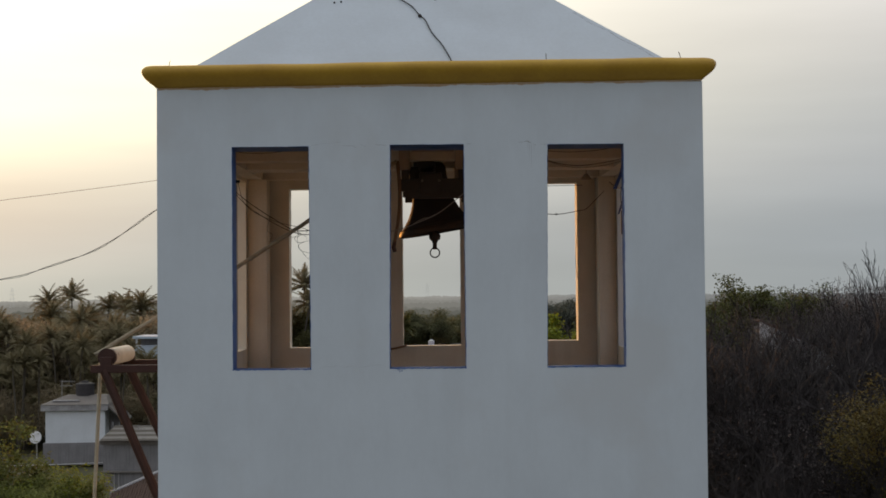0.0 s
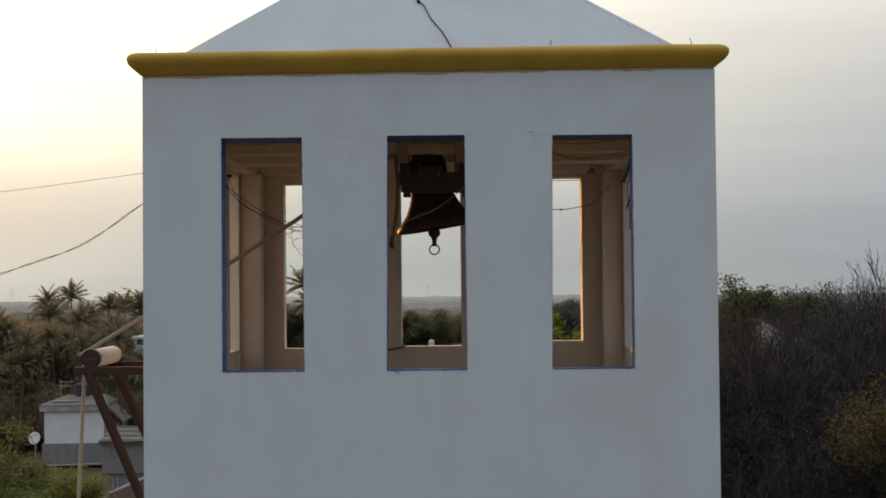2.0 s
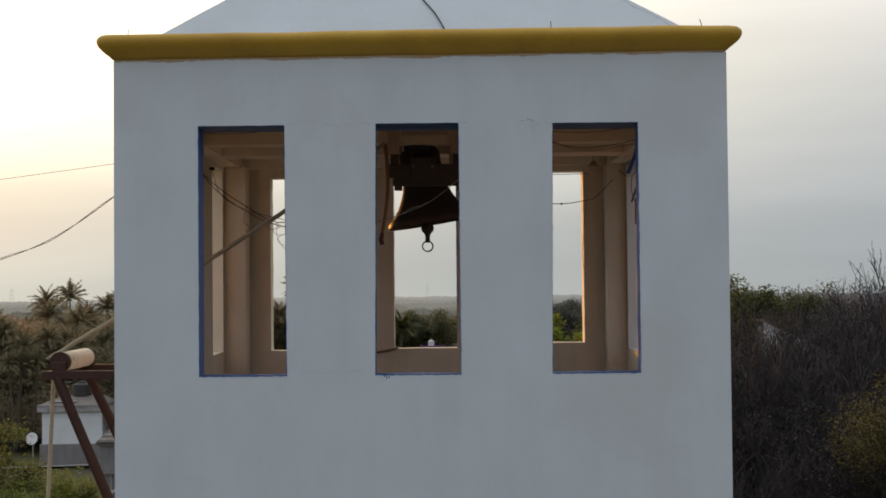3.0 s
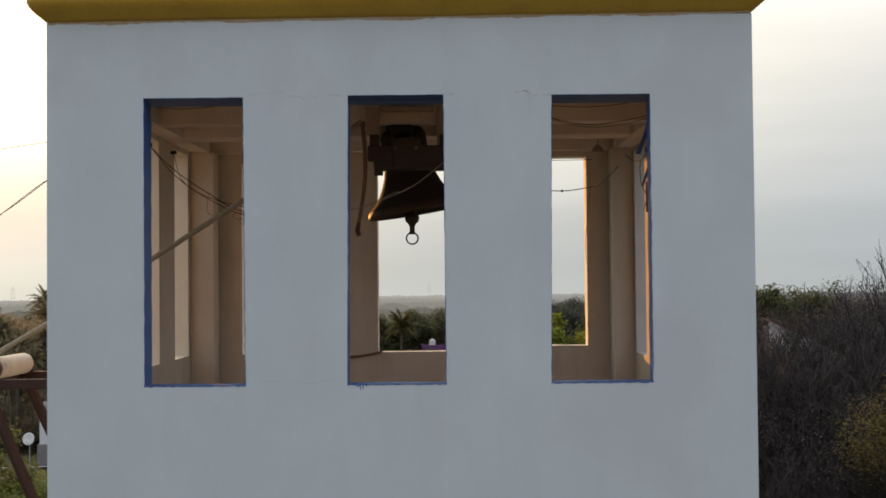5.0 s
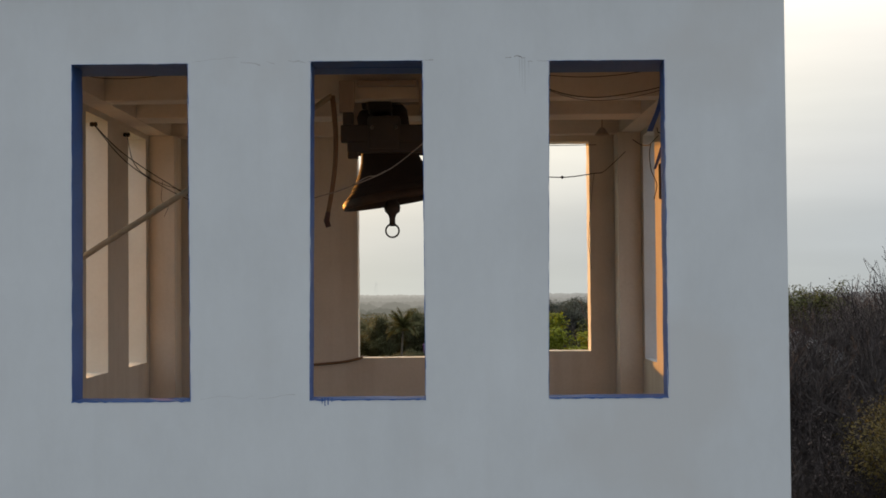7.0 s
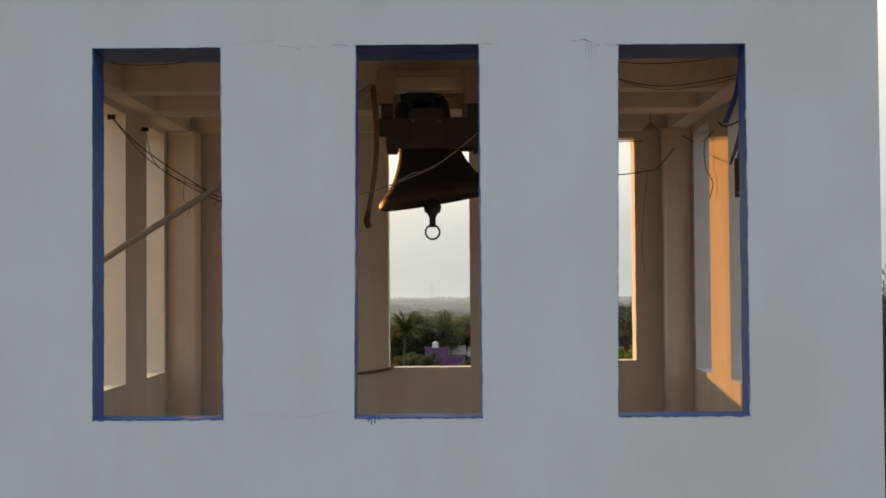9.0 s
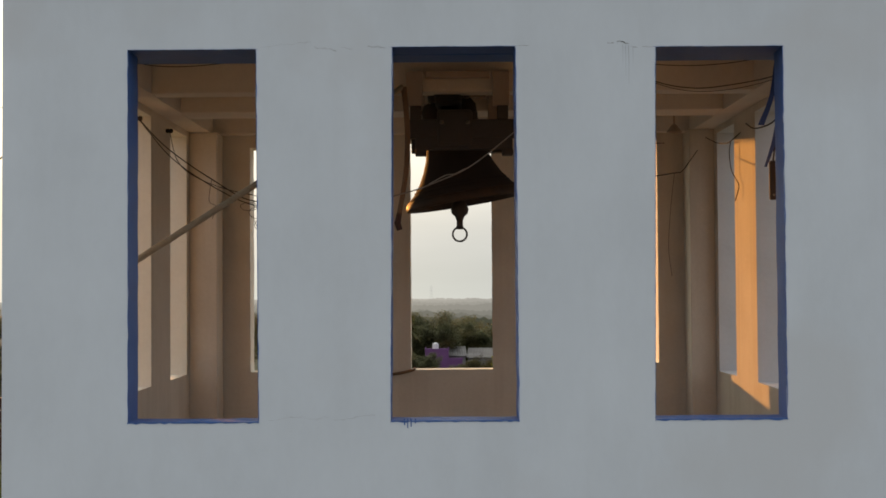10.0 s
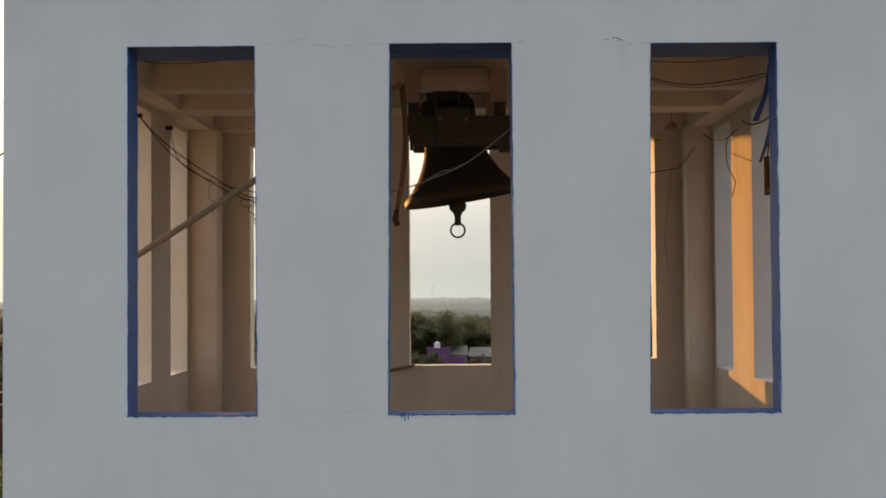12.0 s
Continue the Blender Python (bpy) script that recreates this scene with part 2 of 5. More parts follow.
def slotted_wall(name, x0, x1, place, outer, inner, reveal, SLOTS=SLOTS, leans=None, rag=0.0, seed=1, label="", thick=THICK, lift=(0, 0, 0), heads=(0, 0, 0), flare=(0, 0, 0), splay=(0, 0, 0)):
    """A wall with three slots in local x and z, its outer face at y = 0 and its inner face at y = THICK."""
    r = random.Random(seed)
    bm = bmesh.new()
    cuts = [x0] + [v for s in SLOTS for v in s] + [x1]
    xs, is_cut = [], {}
    for a, b in zip(cuts, cuts[1:]):
        n = max(2, round((b - a) / 0.09))
        for i in range(n):
            is_cut[len(xs)] = i == 0
            xs.append(a + (b - a) * i / n)
    xs.append(x1)
    zs = [GROUND, 4.0, 9.0, 12.0, 13.0, 13.5] + [13.8] + [SILL + (HEAD - SILL) * i / 26 for i in range(27)] + [15.95, 16.1, TOP]
    jlo, jhi = 7, 33

    def slot_of(x):
        for k, (a, b) in enumerate(SLOTS):
            if a - 1e-6 <= x <= b + 1e-6:
                return k
        return None

    layers = []
    for y in (0.0, thick):
        grid = {}
        for i, x in enumerate(xs):
            for j, z in enumerate(zs):
                px, pz = x, z
                k = slot_of(x)
                if k is not None and jlo <= j <= jhi:
                    a, b = SLOTS[k]
                    s = (z - SILL) / (HEAD - SILL)
                    rough = rag * (1.0 if y == 0 else 0.6)
                    if abs(x - a) < 1e-6:
                        px += (leans[k][1] * (1 - s) + leans[k][0] * s if leans else 0) + rough * r.uniform(-1, 1)
                    elif abs(x - b) < 1e-6:
                        px += (leans[k][3] * (1 - s) + leans[k][2] * s if leans else 0) + rough * r.uniform(-1, 1)
                    pz += lift[k] * (1 - s) + heads[k] * s
                    if not y and abs(x - a) < 1e-6:
                        px -= splay[k]
                    if y and abs(x - b) < 1e-6:
                        px += flare[k]
                    if j in (jlo, jhi):
                        pz += rough * r.uniform(-1, 1)
                grid[i, j] = bm.verts.new((px, y, pz))
        layers.append(grid)

    def hole(i, j):
        if not jlo <= j < jhi:
            return False
        mid = (xs[i] + xs[i + 1]) / 2
        return any(a < mid < b for a, b in SLOTS)

    front, back = layers
    for i in range(len(xs) - 1):
        for j in range(len(zs) - 1):
            if hole(i, j):
                continue
            bm.faces.new((front[i, j], front[i + 1, j], front[i + 1, j + 1], front[i, j + 1])).material_index = 0
            bm.faces.new((back[i, j], back[i, j + 1], back[i + 1, j + 1], back[i + 1, j])).material_index = 1

    def bridge(a, b, index):
        bm.faces.new((front[a], front[b], back[b], back[a])).material_index = index

    last_i, last_j = len(xs) - 1, len(zs) - 1
    for i in range(last_i):
        bridge((i, 0), (i + 1, 0), 0)
        bridge((i, last_j), (i + 1, last_j), 0)
        for j in (jlo, jhi):
            if hole(i, jlo):
                bridge((i, j), (i + 1, j), 2)
    for j in range(last_j):
        bridge((0, j), (0, j + 1), 0)
        bridge((last_i, j), (last_i, j + 1), 0)
        if jlo <= j < jhi:
            for i, x in enumerate(xs):
                if any(abs(x - v) < 1e-6 for s in SLOTS for v in s):
                    bridge((i, j), (i, j + 1), 2)
    ob = part(name, bm, [outer, inner, reveal], m=place)
    return tagged(ob, label, "wall", kind="structure")


slotted_wall("wall_front", XC - HALF, XC + HALF, pose(0, 0, 0), M_WALL, M_CREAM, M_BLUE, SLOTS, LEANS, 0.0029, 3,
             "white lime-painted belfry wall with three tall blue-edged slots", heads=(0.004, 0.011, 0.004), flare=(0, 0, 0.0115))
slotted_wall("wall_back", -XC - HALF, HALF - XC, pose(0, 2 * HALF + 0.02, 0, 0, 0, 180), M_WALL, M_CREAM, M_REVEAL, BACK_SLOTS, None, 0.002, 4,
             "belfry wall with three tall slots, cream inside", lift=(0.045, 0.0, -0.012), heads=(0, 0, -0.045), splay=(0, 0.009, 0))
slotted_wall("wall_left", -2.25 + THICK, 2.25 - THICK, pose(XC - HALF, 2.25, 0, 0, 0, -90), M_WALL, M_CREAM, M_REVEAL, SLOTS, None, 0.002, 5,
             "belfry side wall with three tall slots, cream inside", 0.187)
slotted_wall("wall_right", -2.25 + THICK, 2.25 - THICK, pose(XC + HALF, 2.25, 0, 0, 0, 90), M_WALL, M_CREAM, M_REVEAL_SKY, SLOTS, None, 0.002, 6,
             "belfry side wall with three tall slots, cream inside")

IN = 2.035
bm = box(bmesh.new(), (-IN, THICK, FLOOR - 0.15), (IN, 4.275, FLOOR))
tagged(part("floor", bm, M_FLOOR), "grey cement floor of the belfry", "floor", kind="structure")

# ceiling slab with a grid of beams
BEAM = 15.866
bm = bmesh.new()
box(bm, (-IN, THICK, 16.075), (IN, 4.275, 16.28))
for y0, y1 in ((1.84, 2.02), (2.80, 3.14)):
    box(bm, (-IN + 0.1, y0, BEAM + 0.003), (IN - 0.1, y1, 16.13), 0.008)
for y0, y1 in ((4.275 - 0.14, 4.275 - 0.008),):
    box(bm, (-IN + 0.1, y0, BEAM + 0.003), (IN - 0.1, y1, 16.13), 0.008)
for s in (-1, 1):
    a, b = sorted((s * (IN - 0.16), s * (IN - 0.002)))
    box(bm, (a, THICK + 0.004, BEAM), (b, 4.275 - 0.004, 16.13))
tagged(part("ceiling", bm, M_CEIL), "cream ceiling with shallow crossing beams", "ceiling", kind="structure")

# lintel over the front slots, its underside painted blue with the reveals
bm = box(bmesh.new(), (-1.818, THICK + 0.001, 15.828), (1.843, 0.457, 16.074))
bm.normal_update()
for f in bm.faces:
    f.material_index = 1 if f.normal.z < -0.5 or f.normal.y < -0.5 else 0
tagged(part("lintel", bm, [M_CEIL, M_BLUE]), "deep lintel over the slots with a blue-painted underside", "lintel", kind="structure")

# corner columns
for k, (sx, y0, y1) in enumerate(((-1, THICK, THICK + 0.31), (1, THICK, THICK + 0.31), (-1, 3.97, 4.275), (1, 3.97, 4.275))):
    a, b = sorted((sx * (1.82 if sx < 0 else 1.845), sx * (IN - 0.001)))
    bm = box(bmesh.new(), (a, y0 + 0.001, FLOOR), (b, y1 - 0.001, BEAM - 0.002))
    bmesh.ops.bevel(bm, geom=[e for e in bm.edges if abs(e.verts[0].co.z - e.verts[1].co.z) > 1], offset=0.004, segments=1, affect="EDGES")
    tagged(part("column_%d" % (k + 1), bm, M_CREAM), "cream plastered corner column", "column", kind="structure")

# rounded yellow cornice
SHAPE = ((0.028, 0.10), (0.055, 0.22), (0.080, 0.34), (0.100, 0.46), (0.112, 0.57), (0.117, 0.67), (0.116, 0.77), (0.107, 0.86), (0.088, 0.94), (0.055, 0.99))
prof = [(0.004, 16.318)] + [(o, 16.322 + 0.174 * h) for o, h in SHAPE] + [(0.01, 16.497), (-0.12, 16.498), (-0.12, 16.332)]
bm = bmesh.new()
rings = []
rng = random.Random(5)
for o, z in prof:
    half, rad = HALF + o, max(0.02, 0.9 * o)
    loop = []
    for cx, cy, a0 in ((1, 1, 0), (-1, 1, 90), (-1, -1, 180), (1, -1, 270)):
        for k in range(7):
            a = radians(a0 + 15 * k)
            loop.append((cx * (half - rad) + rad * math.cos(a), cy * (half - rad) + rad * math.sin(a)))
        nx, ny = {(1, 1): (-1, 1), (-1, 1): (-1, -1), (-1, -1): (1, -1), (1, -1): (1, 1)}[cx, cy]
        x0, y0 = loop[-1]
        a = radians(a0 + 90)
        x1, y1 = nx * (half - rad) + rad * math.cos(a), ny * (half - rad) + rad * math.sin(a)
        for k in range(1, 30):
            loop.append((x0 + (x1 - x0) * k / 30, y0 + (y1 - y0) * k / 30))
    ring = []
    for x, y in loop:
        wob = noise.noise(Vector((x * 2.2, y * 2.2, z * 3))) * 0.007
        ring.append(bm.verts.new((XC + x * (1 + wob * 0.3), HALF + y * (1 + wob * 0.3), z + (wob + 0.012 + 0.007 * x if o > -0.1 else 0))))
    rings.append(ring)
for a, b in zip(rings, rings[1:] + rings[:1]):
    for k in range(len(a)):
        bm.faces.new((a[k], a[(k + 1) % len(a)], b[(k + 1) % len(a)], b[k]))
tagged(part("trim", bm, M_YELLOW, smooth=True), "yellow rounded cornice round the top of the tower", "cornice", kind="structure")

# pyramid roof
bm = bmesh.new()
apex, z0 = 18.145, 16.335
n = 20
prev = None
for i in range(n + 1):
    s = min(i / n, 0.995)
    h = (HALF - 0.002) * (1 - s)
    z = z0 + (apex - z0) * s
    ring = []
    for (ax, ay), (bx, by) in (((-1, -1), (1, -1)), ((1, -1), (1, 1)), ((1, 1), (-1, 1)), ((-1, 1), (-1, -1))):
        for k in range(16):
            f = k / 16
            x, y = (ax + (bx - ax) * f) * h, (ay + (by - ay) * f) * h
            w = noise.noise(Vector((x * 1.5, y * 1.5, z))) * 0.010 * (1 - s)
            ring.append(bm.verts.new((XC + x, HALF + y, z + (w + 0.008 * x if i else 0))))
    if prev:
        for k in range(64):
            bm.faces.new((prev[k], prev[(k + 1) % 64], ring[(k + 1) % 64], ring[k]))
    prev = ring
bm.faces.new(prev)
tagged(part("roof", bm, M_ROOF, smooth=False), "pale blue-white plastered pyramid roof", "roof", kind="structure")

# ---- bell and its hanging ----
BX, BY, AXIS = -0.0, 2.25, 15.66
TILT = -9.2
bell = thing("church_bell", "blackened bronze church bell hanging slightly tilted in the belfry", "bell", (BX, BY, AXIS))
spin = pose(0, 0, 0, 0, TILT, 0)
outer = [(0.10, 0.21), (0.155, 0.20), (0.18, 0.16), (0.178, 0.08), (0.182, 0.0), (0.19, -0.09), (0.205, -0.16), (0.232, -0.23), (0.268, -0.30), (0.318, -0.37), (0.362, -0.41), (0.378, -0.43), (0.382, -0.455), (0.378, -0.47)]
inner = [(0.362, -0.47), (0.335, -0.42), (0.28, -0.36), (0.225, -0.28), (0.18, -0.18), (0.155, -0.05), (0.15, 0.12), (0.0, 0.16)]
bm = lathe(bmesh.new(), [(0.001, 0.215)] + outer[:-3] + inner[1:], 48)
bmesh.ops.transform(bm, matrix=spin, verts=bm.verts)
part("bell_body", bm, M_BELL, bell, smooth=True)
bm = lathe(bmesh.new(), [(0.361, -0.409)] + outer[-3:] + inner[:2], 48)
bmesh.ops.transform(bm, matrix=spin, verts=bm.verts)
part("lip", bm, M_LIP, bell, "rubbed bronze lip", True)
for z in (-0.335, -0.358, 0.10):
    bm = bmesh.new()
    rr = np.interp(z, [p[1] for p in outer[::-1]], [p[0] for p in outer[::-1]]) + 0.001
    ringp = [(rr + 0.003 * math.cos(a), z + 0.004 * math.sin(a)) for a in [k * math.pi / 4 for k in range(9)]]
    lathe(bm, ringp, 48)
    bmesh.ops.transform(bm, matrix=spin, verts=bm.verts)
    part("moulding", bm, M_BELL, bell, smooth=True)
bm = bmesh.new()
box(bm, (-0.125, -0.17, 0.19), (0.145, 0.17, 0.25), 0.015)
box(bm, (-0.10, -0.13, 0.24), (0.115, 0.13, 0.325), 0.02)
box(bm, (-0.11, -0.05, 0.30), (0.09, 0.05, 0.352), 0.012)
bmesh.ops.transform(bm, matrix=spin, verts=bm.verts)
yoke = part("yoke", bm, M_IRON, bell)
for y0, y1, a, b in ((-0.30, -0.22, -0.30, -0.15), (0.22, 0.30, 0.15, 0.30)):
    bm = box(bmesh.new(), (-0.06, y0, -0.03), (0.06, y1, 0.15), 0.012)
    box(bm, (-0.085, y0 + 0.01, 0.14), (0.085, y1 - 0.01, 0.29), 0.015)
    box(bm, (-0.075, a, 0.10), (0.075, b, 0.16), 0.012)
    bmesh.ops.transform(bm, matrix=spin, verts=bm.verts)
    part("yoke_arm", bm, M_IRON, bell)
for x in (-0.09, -0.03, 0.03, 0.09):
    bm = tube(bmesh.new(), [(x, -0.16, 0.19), (x, -0.15, 0.31), (x, 0.15, 0.31), (x, 0.16, 0.19)], 0.016, 8)
    bmesh.ops.transform(bm, matrix=spin, verts=bm.verts)
    part("strap", bm, M_IRON, yoke)
for y in (-0.38, 0.38):
    part("axle", tube(bmesh.new(), [(0, y - 0.14, 0), (0, y + 0.14, 0)], 0.028, 12), M_IRON, bell)
bm = bmesh.new()
cl = [(0.0, 0.14), (0.012, 0.14), (0.014, -0.36), (0.02, -0.43), (0.045, -0.465), (0.058, -0.50), (0.052, -0.53), (0.03, -0.55), (0.021, -0.575), (0.021, -0.61), (0.026, -0.62), (0.018, -0.632), (0.0, -0.633)]
lathe(bm, [(max(r, 0.0005), z) for r, z in cl], 20)
bmesh.ops.transform(bm, matrix=pose(0.042, 0, 0, 0, 0, 0), verts=bm.verts)
clapper = part("clapper", bm, M_IRON, bell, smooth=True)
bm = bmesh.new()
tube(bm, [(0.042 + 0.046 * math.sin(a), 0.008 * math.sin(a), -0.664 - 0.046 * math.cos(a)) for a in [2 * math.pi * k / 28 for k in range(29)]], 0.0065, 8, False)
part("ring", bm, M_IRON, clapper, smooth=True)

# static bearers that carry the axle, hung from the ceiling beams
for k, y in enumerate((1.78, 2.72)):
    bearer = thing("bell_bearer", "dark iron bearer bolted under the belfry ceiling, holding the bell axle", "bell frame", (0.03, y, 15.5), group="bell bearers")
    bm = box(bmesh.new(), (-0.31, -0.045, 0.07), (0.37, 0.045, 0.185), 0.008)
    if k == 0:
        box(bm, (-0.265, -0.043, 0.0), (0.335, 0.043, 0.072), 0.006)
    part("crossbar", bm, M_IRON, bearer)
    part("bearing", box(bmesh.new(), (-0.13, -0.055, 0.02 if k == 0 else 0.075), (0.09, 0.055, 0.245), 0.02), M_IRON, bearer)
    for x, w in ((-0.230, 0.034), (0.305, 0.034)):
        if k == 0:
            part("bearing_foot", box(bmesh.new(), (x - w, -0.04, -0.038), (x + w, 0.04, 0.002), 0.006), M_IRON, bearer)
            part("hanger_block", box(bmesh.new(), (x - 0.065, -0.04, 0.184), (x + 0.005, 0.04, 0.27), 0.006), M_IRON, bearer)
        part("hanger", box(bmesh.new(), (x - 0.090, -0.03, 0.269 if k == 0 else 0.184), (x + 0.012, 0.03, 0.484), 0.005), M_HANGER, bearer, "brown wooden hanger")
    part("top_channel", box(bmesh.new(), (-0.20, -0.035, 0.445), (0.20, 0.035, 0.484), 0.006), M_HANGER, bearer)
    for x in (-0.10, 0.06):
        bm = lathe(bmesh.new(), [(0.0005, 0.0), (0.014, 0.0), (0.014, 0.018), (0.008, 0.02), (0.0005, 0.03)], 6, pose(x, -0.046, 0.165, 90, 0, 0))
        part("bolt", bm, M_BOLT, bearer, "worn bright bolt")

# swing lever, a bent wooden stick beside the bell
lever = thing("bell_lever", "bent brown wooden lever hanging beside the bell", "lever", (-0.315, 1.15, 15.0))
bm = bmesh.new()
pts = [(0.03 - 0.035 * s + 0.035 * math.sin(s * 3.3), 0.0, 0.80 - 0.78 * s) for s in [i / 14 for i in range(15)]]
tube(bm, pts, [0.017 - 0.003 * i / 14 for i in range(15)], 10)
part("stick", bm, M_WOOD, lever, smooth=True)
bm = bmesh.new()
tube(bm, [pts[-2], pts[-1], (pts[-1][0] + 0.012, 0, pts[-1][2] - 0.04)], [0.015, 0.019, 0.017], 10)
part("end_cap", bm, M_RUST, lever)


# ---- ropes, wires and small fittings of the tower ----
def cable(name, points, radius, mat, label, category="cable", sides=6):
    """One wire as a thing of its own, its origin at its first point."""
    points = [Vector(p) for p in points]
    bm = tube(bmesh.new(), [p - points[0] for p in points], radius, sides)
    ob = part(name, bm, mat, m=Matrix.Translation(points[0]), smooth=True)
    return tagged(ob, label, category)


# the same rope where it hangs outside, daylight put into a paler colour
M_ROPE_LIT = material("lit_tan_rope", (0.42, 0.38, 0.29), (0.30, 0.26, 0.19), 0.9, scale=30, fine=200, bump=0.5)
# bell rope: from the lever, out through the side slot, over the roller
cable("bell_rope", sag((-0.288, 1.15, 15.80), (-2.91, 0.72, 14.10), 0.03, 40, 0.002, 3), 0.018, M_ROPE, "taut tan rope running from the bell lever to the outside roller", "rope", 8)
cable("bell_rope", [(-2.875 - 0.05 * 6.2 * s, 0.80, 14.13 - 6.2 * s) for s in [i / 30 for i in range(31)]], 0.0165, M_ROPE_LIT, "tan rope hanging down from the roller, paled to look lit", "rope", 8)

# outrigger bracket with roller on the left outside wall
bracket = thing("roller_bracket", "rusty brown steel bracket with a white roller on the tower wall", "bracket", (-2.22, 0.9, 12.5))
WX = XC - HALF + 2.22
for y in (-0.36, 0.52):
    part("arm", box(bmesh.new(), (-0.68, y - 0.03, 1.455), (WX, y + 0.03, 1.52), 0.005), M_RUST, bracket)
    part("strut", tube(bmesh.new(), [(-0.57, y, 1.48), (WX, y, 0.12 if y < 0 else 0.28)], 0.040, 8), M_RUST, bracket)
part("crossbar", box(bmesh.new(), (-0.66, -0.33, 1.46), (-0.60, 0.49, 1.515), 0.004), M_RUST, bracket)
bm = lathe(bmesh.new(), [(0.0005, -0.44), (0.068, -0.44), (0.074, -0.42), (0.074, 0.30), (0.068, 0.32), (0.0005, 0.32)], 24, pose(-0.548, 0.0, 1.585, 90, 0, 0))
part("roller", bm, M_PIPE, bracket, "white plastic roller", True)
bm = lathe(bmesh.new(), [(0.0005, -0.03), (0.05, -0.03), (0.074, -0.02), (0.079, 0.05), (0.0005, 0.05)], 20, pose(-0.548, -0.30, 1.585, 90, 0, 0))
part("end_disc", bm, M_RUST, bracket)
for y in (-0.36, 0.50):
    part("bearing_block", box(bmesh.new(), (-0.60, y - 0.028, 1.50), (-0.495, y + 0.028, 1.59), 0.008), M_RUST, bracket)

# wires inside the belfry
KNOB = (-IN + 0.03, 2.05, 15.74)
wires = [([KNOB, (-1.84, 2.15, 15.56), (-1.58, 2.3, 15.37), (-1.31, 2.4, 15.23), (-1.0, 2.45, 15.30), (-0.75, 2.3, 15.5), (-0.62, 1.93, 15.866)], 0.0040),
         ([(0.6, 1.93, 15.866), (0.70, 2.25, 15.5), (0.85, 2.5, 15.425), (1.21, 2.25, 15.362), (1.50, 2.6, 15.415), (1.60, 2.9, 15.45), (1.74, 3.4, 15.56), (1.905, 3.968, 15.70)], 0.0036),
         ([KNOB, (-1.80, 2.1, 15.49), (-1.55, 2.25, 15.31), (-1.30, 2.38, 15.20), (-1.0, 2.6, 15.20)], 0.0036),
         ([(-IN + 0.03, 3.05, 15.775), (-1.92, 2.9, 15.55), (-1.76, 2.7, 15.42), (-1.52, 2.5, 15.32), (-1.25, 2.4, 15.25), (-1.05, 2.38, 15.16)], 0.0028)]


def smooth_line(points, n=8):
    """A Catmull-Rom line through the points."""
    p = [Vector(q) for q in points]
    p = [p[0] * 2 - p[1]] + p + [p[-1] * 2 - p[-2]]
    out = []
    for a, b, c, d in zip(p, p[1:], p[2:], p[3:]):
        for i in range(n):
            t = i / n
            out.append(0.5 * (2 * b + (c - a) * t + (2 * a - 5 * b + 4 * c - d) * t * t + (3 * b - a - 3 * c + d) * t ** 3))
    return out + [p[-2]]


for line, r in wires:
    cable("wire", smooth_line(line), r, M_WIRE, "loose dark wire sagging across the inside of the belfry", "wire")
bm = bmesh.new()
lathe(bm, [(0.0005, -0.024), (0.013, -0.024), (0.018, -0.008), (0.011, 0.0), (0.018, 0.010), (0.013, 0.024), (0.0005, 0.024)], 12, pose(0, 0, 0, 0, 90, 0))
tagged(part("insulator", bm, M_WIRE, m=pose(-IN + 0.03, 2.05, 15.74), smooth=True), "small dark insulator knob on the cream wall", "insulator")
bm = bmesh.new()
lathe(bm, [(0.0005, -0.024), (0.013, -0.024), (0.018, -0.008), (0.011, 0.0), (0.018, 0.010), (0.013, 0.024), (0.0005, 0.024)], 12, pose(0, 0, 0, 0, 90, 0))
tagged(part("insulator", bm, M_WIRE, m=pose(-IN + 0.03, 3.05, 15.775), smooth=True), "small brown insulator knob on the pier", "insulator")
shade = thing("ceiling_lamp", "small brown conical lampshade hanging from the belfry ceiling", "lamp", (1.69, 3.74, 15.815))
part("shade", lathe(bmesh.new(), [(0.058, 0.0), (0.060, 0.004), (0.020, 0.058), (0.012, 0.062), (0.012, 0.055), (0.052, 0.004), (0.058, 0.0)], 20), M_HANGER, shade, smooth=True)
part("stem", tube(bmesh.new(), [(0, 0, 0.058), (0, 0, 0.262)], 0.006, 8), M_HANGER, shade)
# tangle of wire ends
for k in range(4):
    r = random.Random(40 + k)
    c = Vector((-1.30 + r.uniform(-0.05, 0.12), 2.38, 15.18 + r.uniform(-0.05, 0.04)))
    w, h = r.uniform(0.05, 0.12), r.uniform(0.015, 0.04)
    pts = [c + Vector((w * math.cos(a), 0.02 * math.sin(a * 2), h * math.sin(a) - 0.02 * a * (k == 2))) for a in [2 * math.pi * i / 22 * (0.75 + 0.1 * k) for i in range(23)]]
    cable("wire", pts, 0.0018, M_WIRE, "tangled loop of thin dark wire", "wire", 5)
cable("wire", smooth_line([(-1.58, 2.3, 15.37), (-1.63, 2.5, 15.24), (-1.58, 2.49, 15.20), (-1.61, 2.5, 15.12)]), 0.0018, M_WIRE, "thin wire end hanging below the bundle", "wire", 5)
cable("wire", smooth_line([(-1.31, 2.4, 15.23), (-1.32, 2.45, 15.10), (-1.22, 2.5, 14.95), (-1.05, 2.5, 14.86)]), 0.0018, M_WIRE, "thin wire end hanging below the bundle", "wire", 5)
bm = bmesh.new()
bmesh.ops.create_icosphere(bm, subdivisions=1, radius=0.012)
tagged(part("wire_joint", bm, M_WIRE, m=pose(1.24, 2.28, 15.364)), "small taped joint on the sagging wire", "wire joint")
